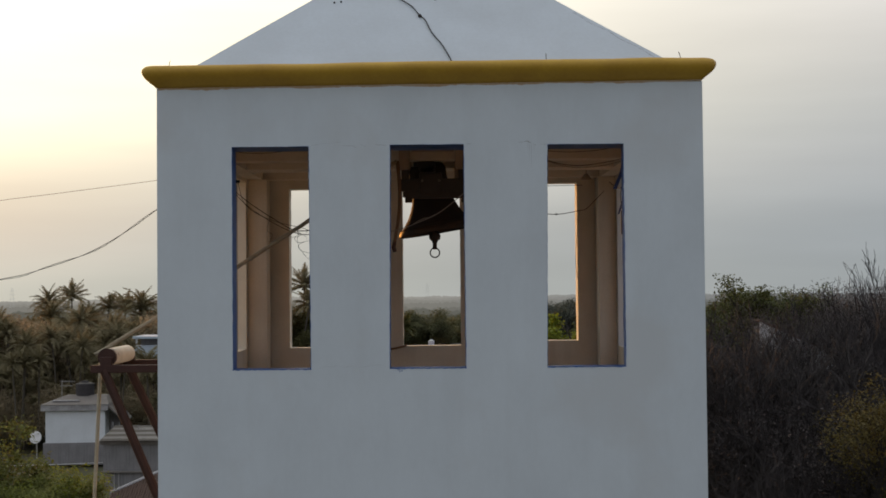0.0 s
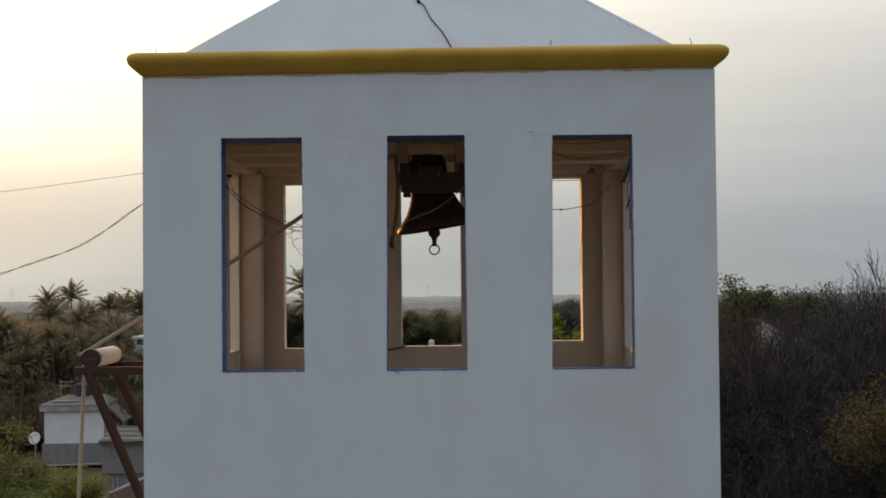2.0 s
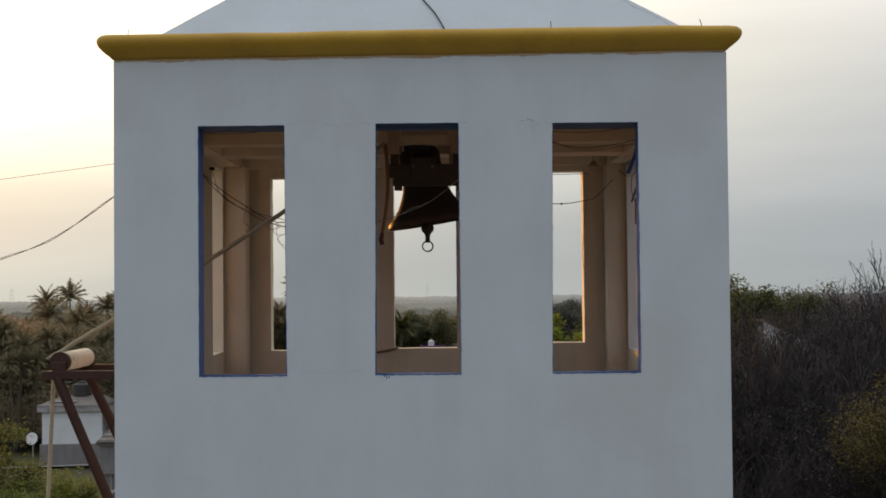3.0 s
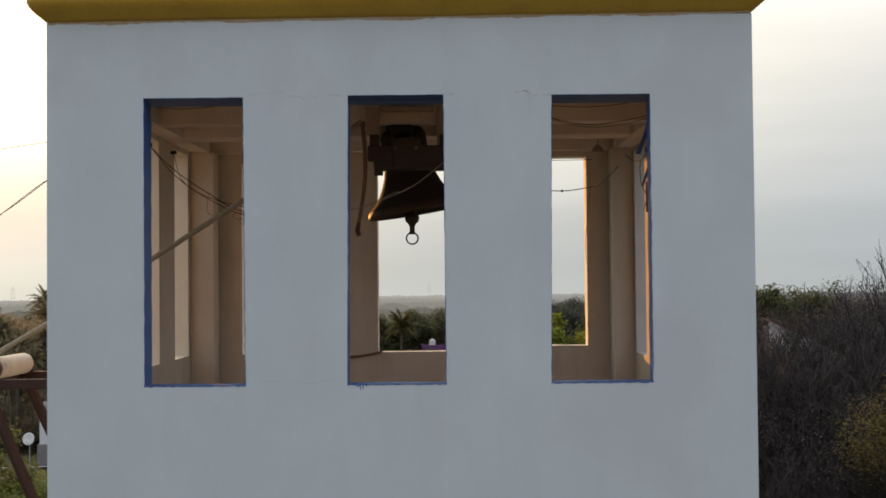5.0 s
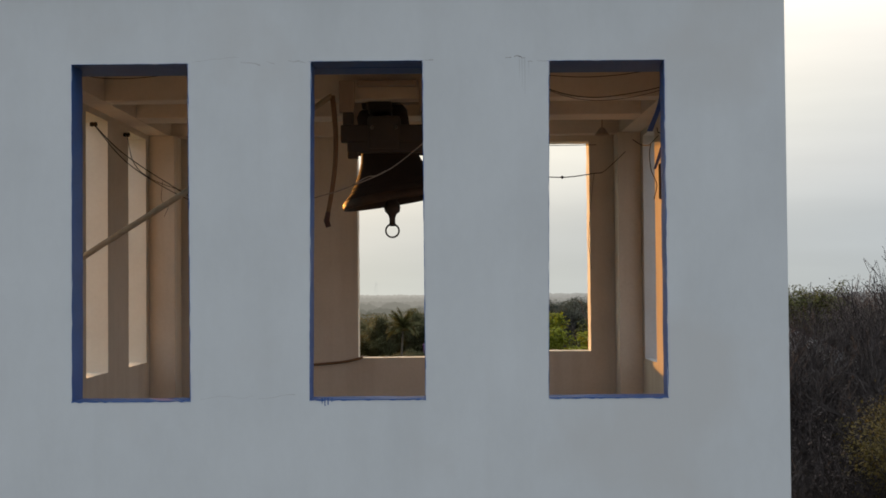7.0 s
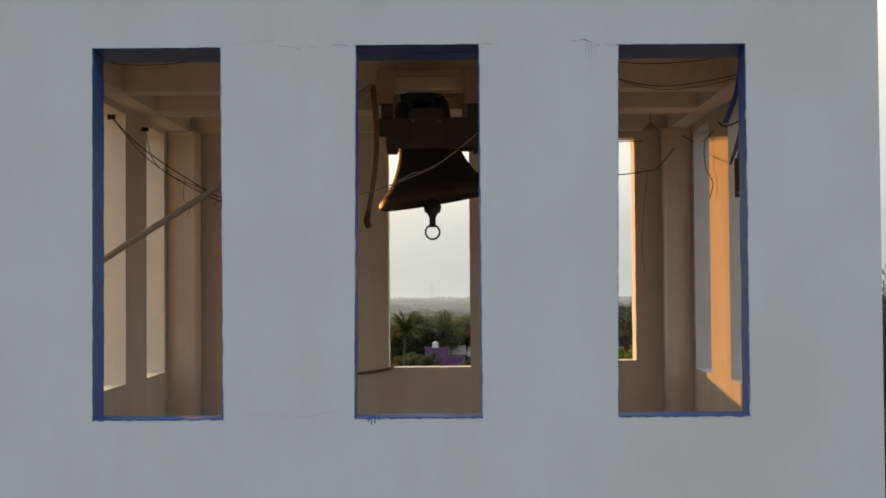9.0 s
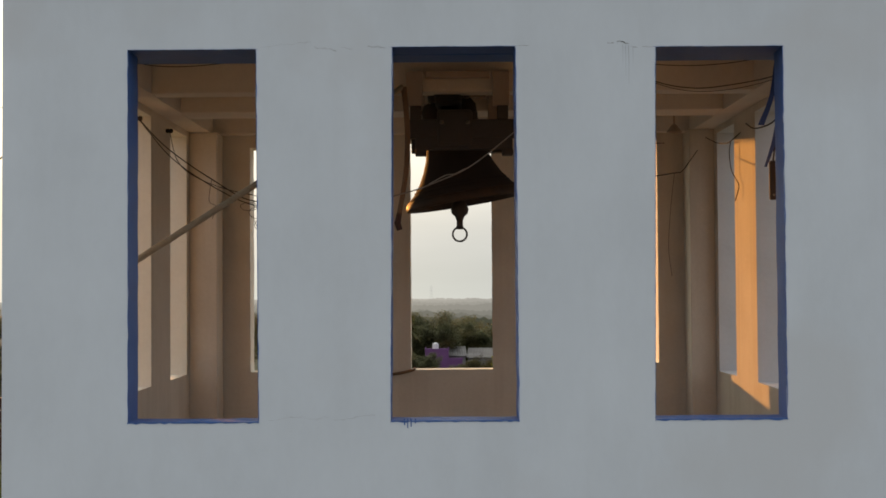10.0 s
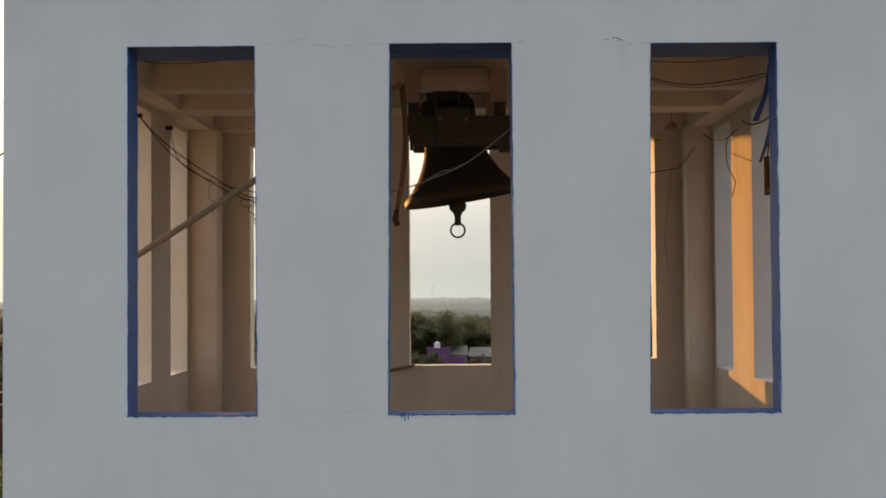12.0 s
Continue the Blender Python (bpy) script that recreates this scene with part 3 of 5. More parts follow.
cable("wire", smooth_line([(0.80, 4.272, 15.80), (1.1, 4.255, 15.792), (1.35, 4.255, 15.785), (1.70, 4.272, 15.79)]), 0.003, M_WIRE, "thin wire across the head of the far slot", "wire", 5)
# pale wire in front of the bell
cable("wire", smooth_line([(-1.0, 1.6, 15.30), (-0.62, 1.0, 15.12), (-0.30, 0.8, 15.16), (-0.08, 0.8, 15.235), (0.10, 0.8, 15.32), (0.33, 0.8, 15.50), (0.62, 0.8, 15.74), (0.7, 0.8, 16.12)]), 0.0034, M_PALEWIRE, "pale twisted wire hanging in front of the bell", "wire")
cable("wire", smooth_line([(-0.14, 0.79, 15.215), (-0.05, 0.785, 15.262), (0.0, 0.79, 15.27), (0.06, 0.79, 15.30)]), 0.003, M_PALEWIRE, "short twist on the pale wire", "wire")
M_CLOTH = material("blue_cloth", (0.035, 0.06, 0.17), None, 0.9)
cable("wire", smooth_line([(1.50, 2.6, 15.415), (1.485, 2.6, 15.30), (1.465, 2.6, 15.10), (1.455, 2.6, 14.90), (1.475, 2.6, 14.72)]), 0.0017, M_WIRE, "thin wire end hanging from the sagging wire", "wire", 5)
cable("wire", smooth_line([(-1.72, 0.462, 15.86), (-1.60, 0.475, 15.826), (-1.42, 0.48, 15.818), (-1.2, 0.475, 15.835), (-0.95, 0.462, 15.87)]), 0.0022, M_WIRE, "thin wire under the lintel", "wire", 5)
# wires and hanging bits at the right front slot
cable("wire", smooth_line([(0.70, 0.47, 15.87), (1.04, 0.5, 15.732), (1.25, 0.5, 15.69), (1.45, 0.5, 15.705), (1.66, 0.5, 15.745), (1.83, 0.51, 15.80)]), 0.0027, M_WIRE, "dark wire sagging under the slot's head", "wire")
cable("wire", smooth_line([(0.7, 0.47, 15.86), (1.1, 0.47, 15.808), (1.4, 0.47, 15.812), (1.72, 0.47, 15.86)]), 0.0022, M_WIRE, "thin dark wire under the slot's head", "wire")
cable("wire", smooth_line([(1.97, 3.968, 15.80), (1.985, 3.6, 15.72), (1.99, 3.3, 15.685), (1.995, 3.15, 15.685), (2.034, 3.0, 15.73)]), 0.0036, M_WIRE, "dark wire looped between column and pier", "wire")
cable("wire", smooth_line([(0.70, 0.465, 15.865), (1.04, 0.49, 15.722), (1.25, 0.49, 15.672), (1.48, 0.49, 15.685), (1.70, 0.49, 15.74), (1.83, 0.505, 15.81)]), 0.0018, M_WIRE, "thin second wire sagging under the slot's head", "wire")
cable("wire", smooth_line([(1.9, 2.2, 15.70), (1.82, 1.6, 15.60), (1.78, 1.0, 15.56), (1.74, 0.6, 15.58), (1.70, 0.4, 15.60)]), 0.0045, M_WIRE, "dark wire along the side wall", "wire")
cable("wire", smooth_line([(1.995, 3.15, 15.687), (1.985, 3.15, 15.60), (1.995, 3.14, 15.48), (2.01, 3.04, 15.40), (2.012, 2.97, 15.345), (2.0, 3.04, 15.25)]), 0.0036, M_WIRE, "dark wire hanging down the pier", "wire")
for k, (a, b, c, w) in enumerate((((1.655, 0.36, 15.80), (1.635, 0.36, 15.63), (1.577, 0.36, 15.475), 0.014), ((1.70, 0.40, 15.60), (1.665, 0.42, 15.42), (1.612, 0.42, 15.265), 0.016))):
    bm = bmesh.new()
    pts = smooth_line([a, b, c], 6)
    for i, p in enumerate(pts):
        f = i / (len(pts) - 1)
        ww = w * (0.35 + 0.9 * f) if k == 0 else w * (1.1 - 0.6 * f)
        for dy in (0, 0.004):
            bm.verts.new(p - Vector(a) + Vector((-ww, dy + 0.006 * math.sin(5 * f), 0)))
            bm.verts.new(p - Vector(a) + Vector((ww, dy - 0.006 * math.sin(4 * f), 0)))
    bm.verts.ensure_lookup_table()
    n = len(pts)
    for i in range(n - 1):
        q, s2 = 4 * i, 4 * i + 4
        for u, v in ((0, 1), (1, 3), (3, 2), (2, 0)):
            bm.faces.new([bm.verts[j] for j in (q + u, q + v, s2 + v, s2 + u)])
    bm.faces.new([bm.verts[j] for j in (0, 1, 3, 2)])
    bm.faces.new([bm.verts[j] for j in (4 * n - 4, 4 * n - 3, 4 * n - 1, 4 * n - 2)])
    tagged(part("cloth_strip", bm, M_CLOTH, m=Matrix.Translation(a)), "narrow blue cloth strip hanging by the slot's edge", "cloth")
switch = thing("hanging_switch", "long dark switch box hanging by the slot's edge", "switch box", (1.657, 0.45, 15.095))
part("case", box(bmesh.new(), (-0.019, -0.014, 0.0), (0.019, 0.014, 0.205), 0.008), M_WIRE, switch)
part("cord", tube(bmesh.new(), smooth_line([(0, 0, 0.195), (0.012, 0, 0.28), (0.03, 0, 0.38), (0.185, 0, 0.47)]), 0.0045, 6), M_WIRE, switch)
part("screw", lathe(bmesh.new(), [(0.0005, 0), (0.006, 0), (0.006, 0.003), (0.0005, 0.004)], 8, pose(0.0, -0.0145, 0.025, 90)), M_BOLT, switch, "bright screw head")
cable("wire", smooth_line([(-1.2, 4.23, 13.93), (-0.8, 4.24, 13.945), (-0.5, 4.24, 13.965), (-0.33, 4.25, 13.995), (-0.30, 4.30, 14.012)]), 0.012, M_WOOD, "brown cord lying along the back wall", "cord")

# wires to the tower from the left
high = [(XC - HALF + 0.005, 0.12, 15.57), (-2.9, 0.40, 15.515), (-3.6, 0.7, 15.465), (-6, 1.7, 15.31), (-14, 5, 15.35), (-40, 16, 17)]
low = [(XC - HALF + 0.005, 0.12, 15.345), (-2.55, 0.24, 15.135), (-2.9, 0.38, 14.97), (-3.3, 0.53, 14.85), (-3.7, 0.7, 14.77), (-4.6, 1.0, 14.68), (-8, 2.4, 14.6), (-16, 5.6, 14.9), (-40, 15, 16.5)]
cable("overhead_wire", smooth_line(high), 0.0018, M_WIRE, "thin overhead wire fixed to the tower", "wire", 5)
cable("overhead_wire", smooth_line(low), 0.0026, M_WIRE, "twisted dark overhead cable fixed to the tower", "wire", 5)
rng = random.Random(9)
cable("overhead_wire", [p + Vector((0, 0, 0.011 * math.sin(i * 0.21) + rng.uniform(-0.001, 0.001))) for i, p in enumerate(smooth_line(low, 14))], 0.0024, M_WIRE, "second strand of the dark overhead cable", "wire", 5)

# lightning-conductor cable on the roof, and rods in the cornice


def on_roof(x, s, lift=0.012):
    return Vector((XC + x, HALF * s - lift * 0.6, 16.335 + 1.81 * s + lift + 0.008 * x))


cable("roof_cable", smooth_line([on_roof(0.22, 0.07), on_roof(0.12, 0.20), on_roof(0.02, 0.29), on_roof(-0.04, 0.37), on_roof(-0.09, 0.40), on_roof(-0.16, 0.46), on_roof(-0.30, 0.53), on_roof(-0.34, 0.60), on_roof(-0.2, 0.75), on_roof(0.0, 0.93)]), 0.0052, M_WIRE, "dark cable lying down the pyramid roof", "cable")
bm = bmesh.new()
bmesh.ops.create_icosphere(bm, subdivisions=2, radius=0.018)
for v in bm.verts:
    v.co *= 1 + 0.25 * noise.noise(v.co * 60)
tagged(part("cable_clip", bm, M_WIRE, m=Matrix.Translation(on_roof(-0.085, 0.398, 0.01))), "dark lump of a clip on the roof cable", "clip")
for x, s in ((-0.86, 0.50), (0.05, 0.51), (-0.80, 0.505)):
    bm = bmesh.new()
    bmesh.ops.create_icosphere(bm, subdivisions=1, radius=0.010)
    tagged(part("stain_lump", bm, M_WIRE, m=Matrix.Translation(on_roof(x, s, 0.004))), "small dark lump of mortar on the roof", "mortar lump")
for x, lean, h in ((-2.13, 0.01, 0.06), (0.985, 0.0, 0.07), (2.10, -0.02, 0.065)):
    bm = tube(bmesh.new(), [(0, 0, -0.03), (lean * 0.4, 0, h * 0.5), (lean, 0, h)], 0.003, 6)
    tagged(part("rebar_stub", bm, M_RUST, m=pose(x, 0.06, 16.505 + 0.007 * x)), "thin rusty rod end sticking out of the cornice", "rod")

# crack beside the roof's hip
rng = random.Random(17)
pts = [on_roof(HALF * (1 - s) - 0.05 - 0.012 * math.sin(s * 60) - rng.uniform(0, 0.008), s, 0.001) for s in [0.06 + 0.009 * i for i in range(40)]]
bm = tube(bmesh.new(), [p - pts[0] for p in pts], [0.0014 * rng.uniform(0.1, 1.0) for _ in pts], 4)
tagged(part("trim_crack", bm, material("roof_crack", (0.16, 0.16, 0.17), None, 0.95), m=Matrix.Translation(pts[0])), "fine dark crack beside the roof's hip", "crack", kind="structure")

# paint runs under the middle slot, and fine cracks in the plaster
for x, z, h, w in ((-0.258, 14.0, 0.018, 0.005), (-0.243, 14.0, 0.032, 0.0045), (-0.226, 14.0, 0.026, 0.005), (-0.205, 14.0, 0.010, 0.004)):
    bm = bmesh.new()
    tube(bm, [(0, 0, 0.012), (0, -0.001, -h * 0.6), (0, -0.0015, -h)], [w * 0.8, w * 0.6, w * 0.75], 6)
    for v in bm.verts:
        v.co.y = v.co.y * 0.3
    tagged(part("trim_paint_run", bm, M_BLUE, m=pose(x, -0.0005, z)), "run of blue paint under the slot", "paint", kind="structure")
for k, (a, b) in enumerate(SLOTS):
    lean = LEANS[k]
    for edge, base, top_w in (("left", 0.002, 1), ("right", 0.0035, 1), ("sill", 0.005, 1), ("head", 0.0012, 1)):
        bm = bmesh.new()
        n = 70 if edge in ("left", "right") else 28
        for i in range(n + 1):
            f = i / n
            w = base * max(0.12, 0.75 + 1.3 * noise.noise(Vector((f * 23, k * 7.1, len(edge)))) + 0.5 * noise.noise(Vector((f * 70, k * 3.3, len(edge)))))
            if edge in ("left", "right"):
                z = SILL - 0.006 + (HEAD - SILL + 0.008) * f
                x = (a + lean[1] * (1 - f) + lean[0] * f) if edge == "left" else (b + lean[3] * (1 - f) + lean[2] * f)
                p0, p1 = (x + (0.0006 if edge == "left" else -0.0006), z), (x + (-w if edge == "left" else w), z)
            else:
                x = a - 0.004 + (b - a + 0.008) * f
                z = SILL if edge == "sill" else HEAD + (0.004, 0.011, 0.004)[k]
                p0, p1 = (x, z + (0.003 if edge == "sill" else -0.0006)), (x, z + (-w if edge == "sill" else w))
            for q, y in ((p0, -0.0016), (p1, -0.0012), (p1, 0.002), (p0, 0.002)):
                bm.verts.new((q[0], y - (0.0008 if edge in ("sill", "head") else 0), q[1]))
        bm.verts.ensure_lookup_table()
        for i in range(n):
            q, r = 4 * i, 4 * i + 4
            for u, v in ((0, 1), (1, 2), (2, 3), (3, 0)):
                bm.faces.new([bm.verts[j] for j in (q + u, q + v, r + v, r + u)])
        tagged(part("trim_paint_edge", bm, M_BLUE), "ragged edge of blue paint round the slot", "paint", kind="structure")
for x, z, h, w in ((0.822, 15.835, 0.10, 0.0012), (0.836, 15.832, 0.15, 0.0015), (0.851, 15.832, 0.19, 0.0018), (0.872, 15.822, 0.08, 0.0012)):
    bm = tube(bmesh.new(), [(0.0, 0.0006, 0.0), (0.001, 0.0007, -h * 0.5), (0.0, 0.0009, -h)], [w, w * 0.7, w * 0.3], 4)
    tagged(part("trim_stain_run", bm, material("grey_stain", (0.43, 0.465, 0.50), None, 0.95), m=pose(x, -0.0008, z)), "faint grey run of dirt below the crack", "stain", kind="structure")
bm = bmesh.new()
n = 260
for i in range(n + 1):
    x = XC - HALF + 0.01 + (2 * HALF - 0.02) * i / n
    z = 16.336 + 0.007 * x
    w = 0.023 + 0.014 * max(-0.8, noise.noise(Vector((x * 5, 1.3, 0)))) + 0.008 * noise.noise(Vector((x * 24, 4.1, 0)))
    for zz, y in ((z + 0.006, -0.0020), (z - w, -0.0014), (z - w, 0.002), (z + 0.006, 0.002)):
        bm.verts.new((x, y, zz))
bm.verts.ensure_lookup_table()
for i in range(n):
    for u, v in ((0, 1), (1, 2), (2, 3), (3, 0)):
        bm.faces.new([bm.verts[j] for j in (4 * i + u, 4 * i + v, 4 * i + 4 + v, 4 * i + 4 + u)])
tagged(part("trim_paint_edge", bm, material("brown_paint_smear", (0.44, 0.37, 0.29), (0.38, 0.25, 0.13), 0.85, scale=5, fine=40, mixing=1.0)), "ragged smear of yellow-brown paint under the cornice", "paint", kind="structure")
M_CRACK = material("crack_shadow", (0.15, 0.15, 0.16), None, 0.95)
rng = random.Random(11)
for x0, x1, z, w in ((0.745, 0.785, 15.842, 0.0026), (0.795, 0.855, 15.846, 0.0032), (0.865, 0.90, 15.828, 0.0016), (0.92, 0.97, 15.825, 0.0012),
                     (-0.69, -0.58, 15.832, 0.0013), (-0.55, -0.50, 15.833, 0.0010), (-0.43, -0.335, 15.834, 0.0012), (-0.95, -0.70, 15.829, 0.0006), (-0.60, -0.40, 14.012, 0.0008), (-0.92, -0.62, 14.008, 0.0006), (0.31, 0.36, 15.834, 0.0014)):
    pts, x, zz = [], x0, z
    while x < x1:
        pts.append((x - x0, -0.0002, zz - z))
        x += rng.uniform(0.004, 0.012)
        zz += rng.uniform(-0.0055, 0.0055)
    bm = tube(bmesh.new(), pts, [w * rng.uniform(0.2, 1.0) for _ in pts], 4)
    tagged(part("trim_crack", bm, M_CRACK, m=pose(x0, 0, z)), "fine crack in the white plaster", "crack", kind="structure")


# ---- land ----
M_GROUND = material("dry_ground", (0.075, 0.070, 0.035), (0.045, 0.055, 0.020), 0.95, scale=0.05, fine=0.8, bump=0.4)
M_PALM = material("palm_leaf", (0.215, 0.19, 0.11), (0.20, 0.165, 0.098), 0.75, scale=0.5, fine=4, bump=0, island=0.3, through_light=0.3)
M_PALM_G = material("green_palm_leaf", (0.085, 0.095, 0.036), (0.10, 0.092, 0.038), 0.55, scale=0.5, fine=4, bump=0, island=0.35, through_light=0.45)
M_TRUNK = material("palm_trunk", (0.10, 0.085, 0.065), (0.06, 0.05, 0.04), 0.9, scale=2, fine=12)
M_LEAF = material("green_leaf", (0.16, 0.18, 0.05), (0.14, 0.14, 0.045), 0.75, scale=0.4, fine=3, bump=0, island=0.3, through_light=0.32)
M_LEAF_Y = material("yellow_green_leaf", (0.20, 0.23, 0.025), (0.13, 0.16, 0.022), 0.6, scale=0.4, fine=3, bump=0, island=0.4, through_light=0.45)
M_LEAF_D = material("dark_green_leaf", (0.095, 0.095, 0.040), (0.11, 0.095, 0.042), 0.6, scale=0.4, fine=3, bump=0, island=0.35, through_light=0.5)
M_LEAF_G = material("mid_green_leaf", (0.13, 0.138, 0.07), (0.105, 0.108, 0.056), 0.6, scale=0.4, fine=3, bump=0, island=0.35, through_light=0.4)
# green leaf greyed and blued: distance haze put into its colour
M_LEAF_HAZED = material("hazed_green_leaf", (0.075, 0.088, 0.070), (0.06, 0.07, 0.056), 0.7, scale=0.4, fine=3, bump=0, island=0.25, through_light=0.25)
M_LEAF_D2 = material("dull_green_leaf", (0.07, 0.085, 0.022), (0.085, 0.085, 0.026), 0.6, scale=0.4, fine=3, bump=0, island=0.4, through_light=0.25)
M_LEAF_O = material("olive_leaf", (0.105, 0.085, 0.025), (0.085, 0.066, 0.024), 0.6, scale=0.4, fine=3, bump=0, island=0.4, through_light=0.3)
M_TWIGLEAF = material("dry_brown_leaf", (0.066, 0.052, 0.050), (0.046, 0.037, 0.036), 0.8, scale=0.4, fine=3, bump=0, island=0.4)
# thicket leaf, its colour paled to stand in for haze among the palms
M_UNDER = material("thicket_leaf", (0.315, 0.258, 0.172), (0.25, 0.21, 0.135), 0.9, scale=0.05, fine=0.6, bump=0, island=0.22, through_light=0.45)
M_BARK = material("dark_bark", (0.040, 0.034, 0.035), (0.028, 0.024, 0.025), 0.9, scale=2, fine=20)

bm = bmesh.new()
R, rows_n, cols_n = 2000.0, 24, 72
centre = bm.verts.new((0, 0, 0))
prev = None
for i in range(1, rows_n + 1):
    rr = R * (i / rows_n) ** 2.6
    ring = [bm.verts.new((rr * math.cos(2 * math.pi * k / cols_n), rr * math.sin(2 * math.pi * k / cols_n), 0.5 * noise.noise(Vector((rr * math.cos(2 * math.pi * k / cols_n), rr * math.sin(2 * math.pi * k / cols_n), 0)) * 0.03))) for k in range(cols_n)]
    for k in range(cols_n):
        if prev:
            bm.faces.new((prev[k], prev[(k + 1) % cols_n], ring[(k + 1) % cols_n], ring[k]))
        else:
            bm.faces.new((centre, ring[k], ring[(k + 1) % cols_n]))
    prev = ring
tagged(part("ground", bm, M_GROUND, m=pose(0, 0, GROUND - 0.4), smooth=True), "dry green-brown land reaching the horizon", "ground", kind="structure")


def from_arrays(name, verts, faces, mat):
    me = bpy.data.meshes.new(name)
    me.from_pydata(verts, [], faces)
    me.materials.append(mat)
    return me


def leaf_quads(rng, spots, size, per, spread, flat=0.6):
    """Small folded leaves round each spot."""
    verts, faces = [], []
    for c in spots:
        for _ in range(per):
            p = Vector(c) + Vector([max(-1.5, min(1.5, rng.gauss(0, 1))) * spread * q for q in (1.0, 1.0, 0.75)])
            d = Vector((rng.uniform(-1, 1), rng.uniform(-1, 1), rng.uniform(-0.8, 0.5))).normalized()
            side = d.cross(Vector((rng.uniform(-0.5, 0.5), rng.uniform(-0.5, 0.5), 1))).normalized()
            s = size * rng.uniform(0.6, 1.3)
            b = len(verts)
            up = d.cross(side) * s * 0.12
            verts += [p[:], (p + d * s * 0.5 + side * s * 0.28 + up)[:], (p + d * s)[:], (p + d * s * 0.5 - side * s * 0.28 + up)[:]]
            faces += [(b, b + 1, b + 2), (b, b + 2, b + 3)]
    return verts, faces


def palm_tree(seed, height, lean=0.06, fronds=30, reach=3.1, leaf=None):
    rng = random.Random(seed)
    root = thing("coconut_palm", "tall coconut palm with a ragged drooping green crown", "palm tree", (0, 0, 0), group="coconut palms")
    bm = bmesh.new()
    pts = [(lean * height * (i / 10) ** 2, 0.02 * height * math.sin(i / 4), height * i / 10) for i in range(11)]
    tube(bm, pts, [0.20 - 0.009 * i for i in range(11)], 8)
    part("trunk", bm, M_TRUNK, root, smooth=True)
    top = Vector(pts[-1])
    verts, faces = [], []
    for k in range(fronds):
        az = 2.4 * k + rng.uniform(-0.4, 0.4)
        el = radians(86 - 92 * (k / fronds) + rng.uniform(-12, 12))
        length = reach * rng.uniform(0.7, 1.15)
        droop = rng.uniform(0.35, 0.95)
        d = Vector((math.cos(az), math.sin(az), 0))
        side = Vector((-math.sin(az), math.cos(az), 0))
        side = (side + Vector((0, 0, rng.uniform(-0.6, 0.6)))).normalized()
        n = 14
        line, ang = [top.copy()], el
        for i in range(n):
            line.append(line[-1] + (d * math.cos(ang) + Vector((0, 0, 1)) * math.sin(ang)) * length / n)
            ang -= droop * 1.7 / n
        for i in range(n):
            a, c = line[i], line[i + 1]
            w = 0.03
            b = len(verts)
            verts += [(a + side * w)[:], (a - side * w)[:], (c - side * w * 0.8)[:], (c + side * w * 0.8)[:]]
            faces.append((b, b + 1, b + 2, b + 3))
            if i < 1:
                continue
            for sgn in (-1, 1):
                for h in (0.0, 0.33, 0.66):
                    if rng.random() < 0.12:
                        continue
                    p = a.lerp(c, h)
                    ll = 0.95 * math.sin(math.pi * min(1, (i + h) / n * 0.8 + 0.15)) * rng.uniform(0.6, 1.15)
                    out = (side * sgn * rng.uniform(0.35, 0.65) + (c - a).normalized() * rng.uniform(0.55, 0.9) + Vector((0, 0, rng.uniform(-0.45, 0.0)))).normalized()
                    t = (c - a).normalized() * 0.085
                    b = len(verts)
                    verts += [(p - t)[:], (p + t)[:], (p + out * ll)[:]]
                    faces.append((b, b + 1, b + 2))
    ob = new("crown", from_arrays("crown", verts, faces, leaf or M_PALM))
    ob.parent = root
    bm = bmesh.new()
    for k in range(7):
        a = 2 * math.pi * k / 7
        bmesh.ops.create_icosphere(bm, subdivisions=1, radius=0.14, matrix=Matrix.Translation(top + Vector((0.28 * math.cos(a), 0.28 * math.sin(a), -0.3 - 0.1 * (k % 2)))))
    part("coconut_bunch", bm, M_LEAF_O, root)["kind"] = "stuff"
    return root


def branch_lines(rng, start, direction, length, radius, depth, out, tips, spread=0.55, kids=3, lift=0.12, shrink=0.72):
    """Tapered branches that fork on and on; out gets (points, radii)."""
    pts, rad = [start], [radius]
    p, d = start.copy(), direction.copy()
    n = 4
    for i in range(n):
        d = (d + Vector((rng.uniform(-1, 1), rng.uniform(-1, 1), rng.uniform(-0.6, 1) + lift)) * 0.16).normalized()
        p = p + d * length / n
        pts.append(p.copy())
        rad.append(radius * (1 - 0.45 * (i + 1) / n))
    out.append((pts, rad, depth))
    if depth == 0:
        tips.append(p.copy())
        return
    for k in range(kids):
        at = pts[-1] if k == 0 else pts[rng.randint(1, n)]
        nd = (d + Vector((rng.uniform(-1, 1), rng.uniform(-1, 1), rng.uniform(-0.5, 0.9) + lift)) * spread * (0.5 if k == 0 else 1.25)).normalized()
        branch_lines(rng, at.copy(), nd, length * shrink * rng.uniform(0.8, 1.15), rad[-1] * (0.9 if k == 0 else 0.65), depth - 1, out, tips, spread, kids, lift, shrink)


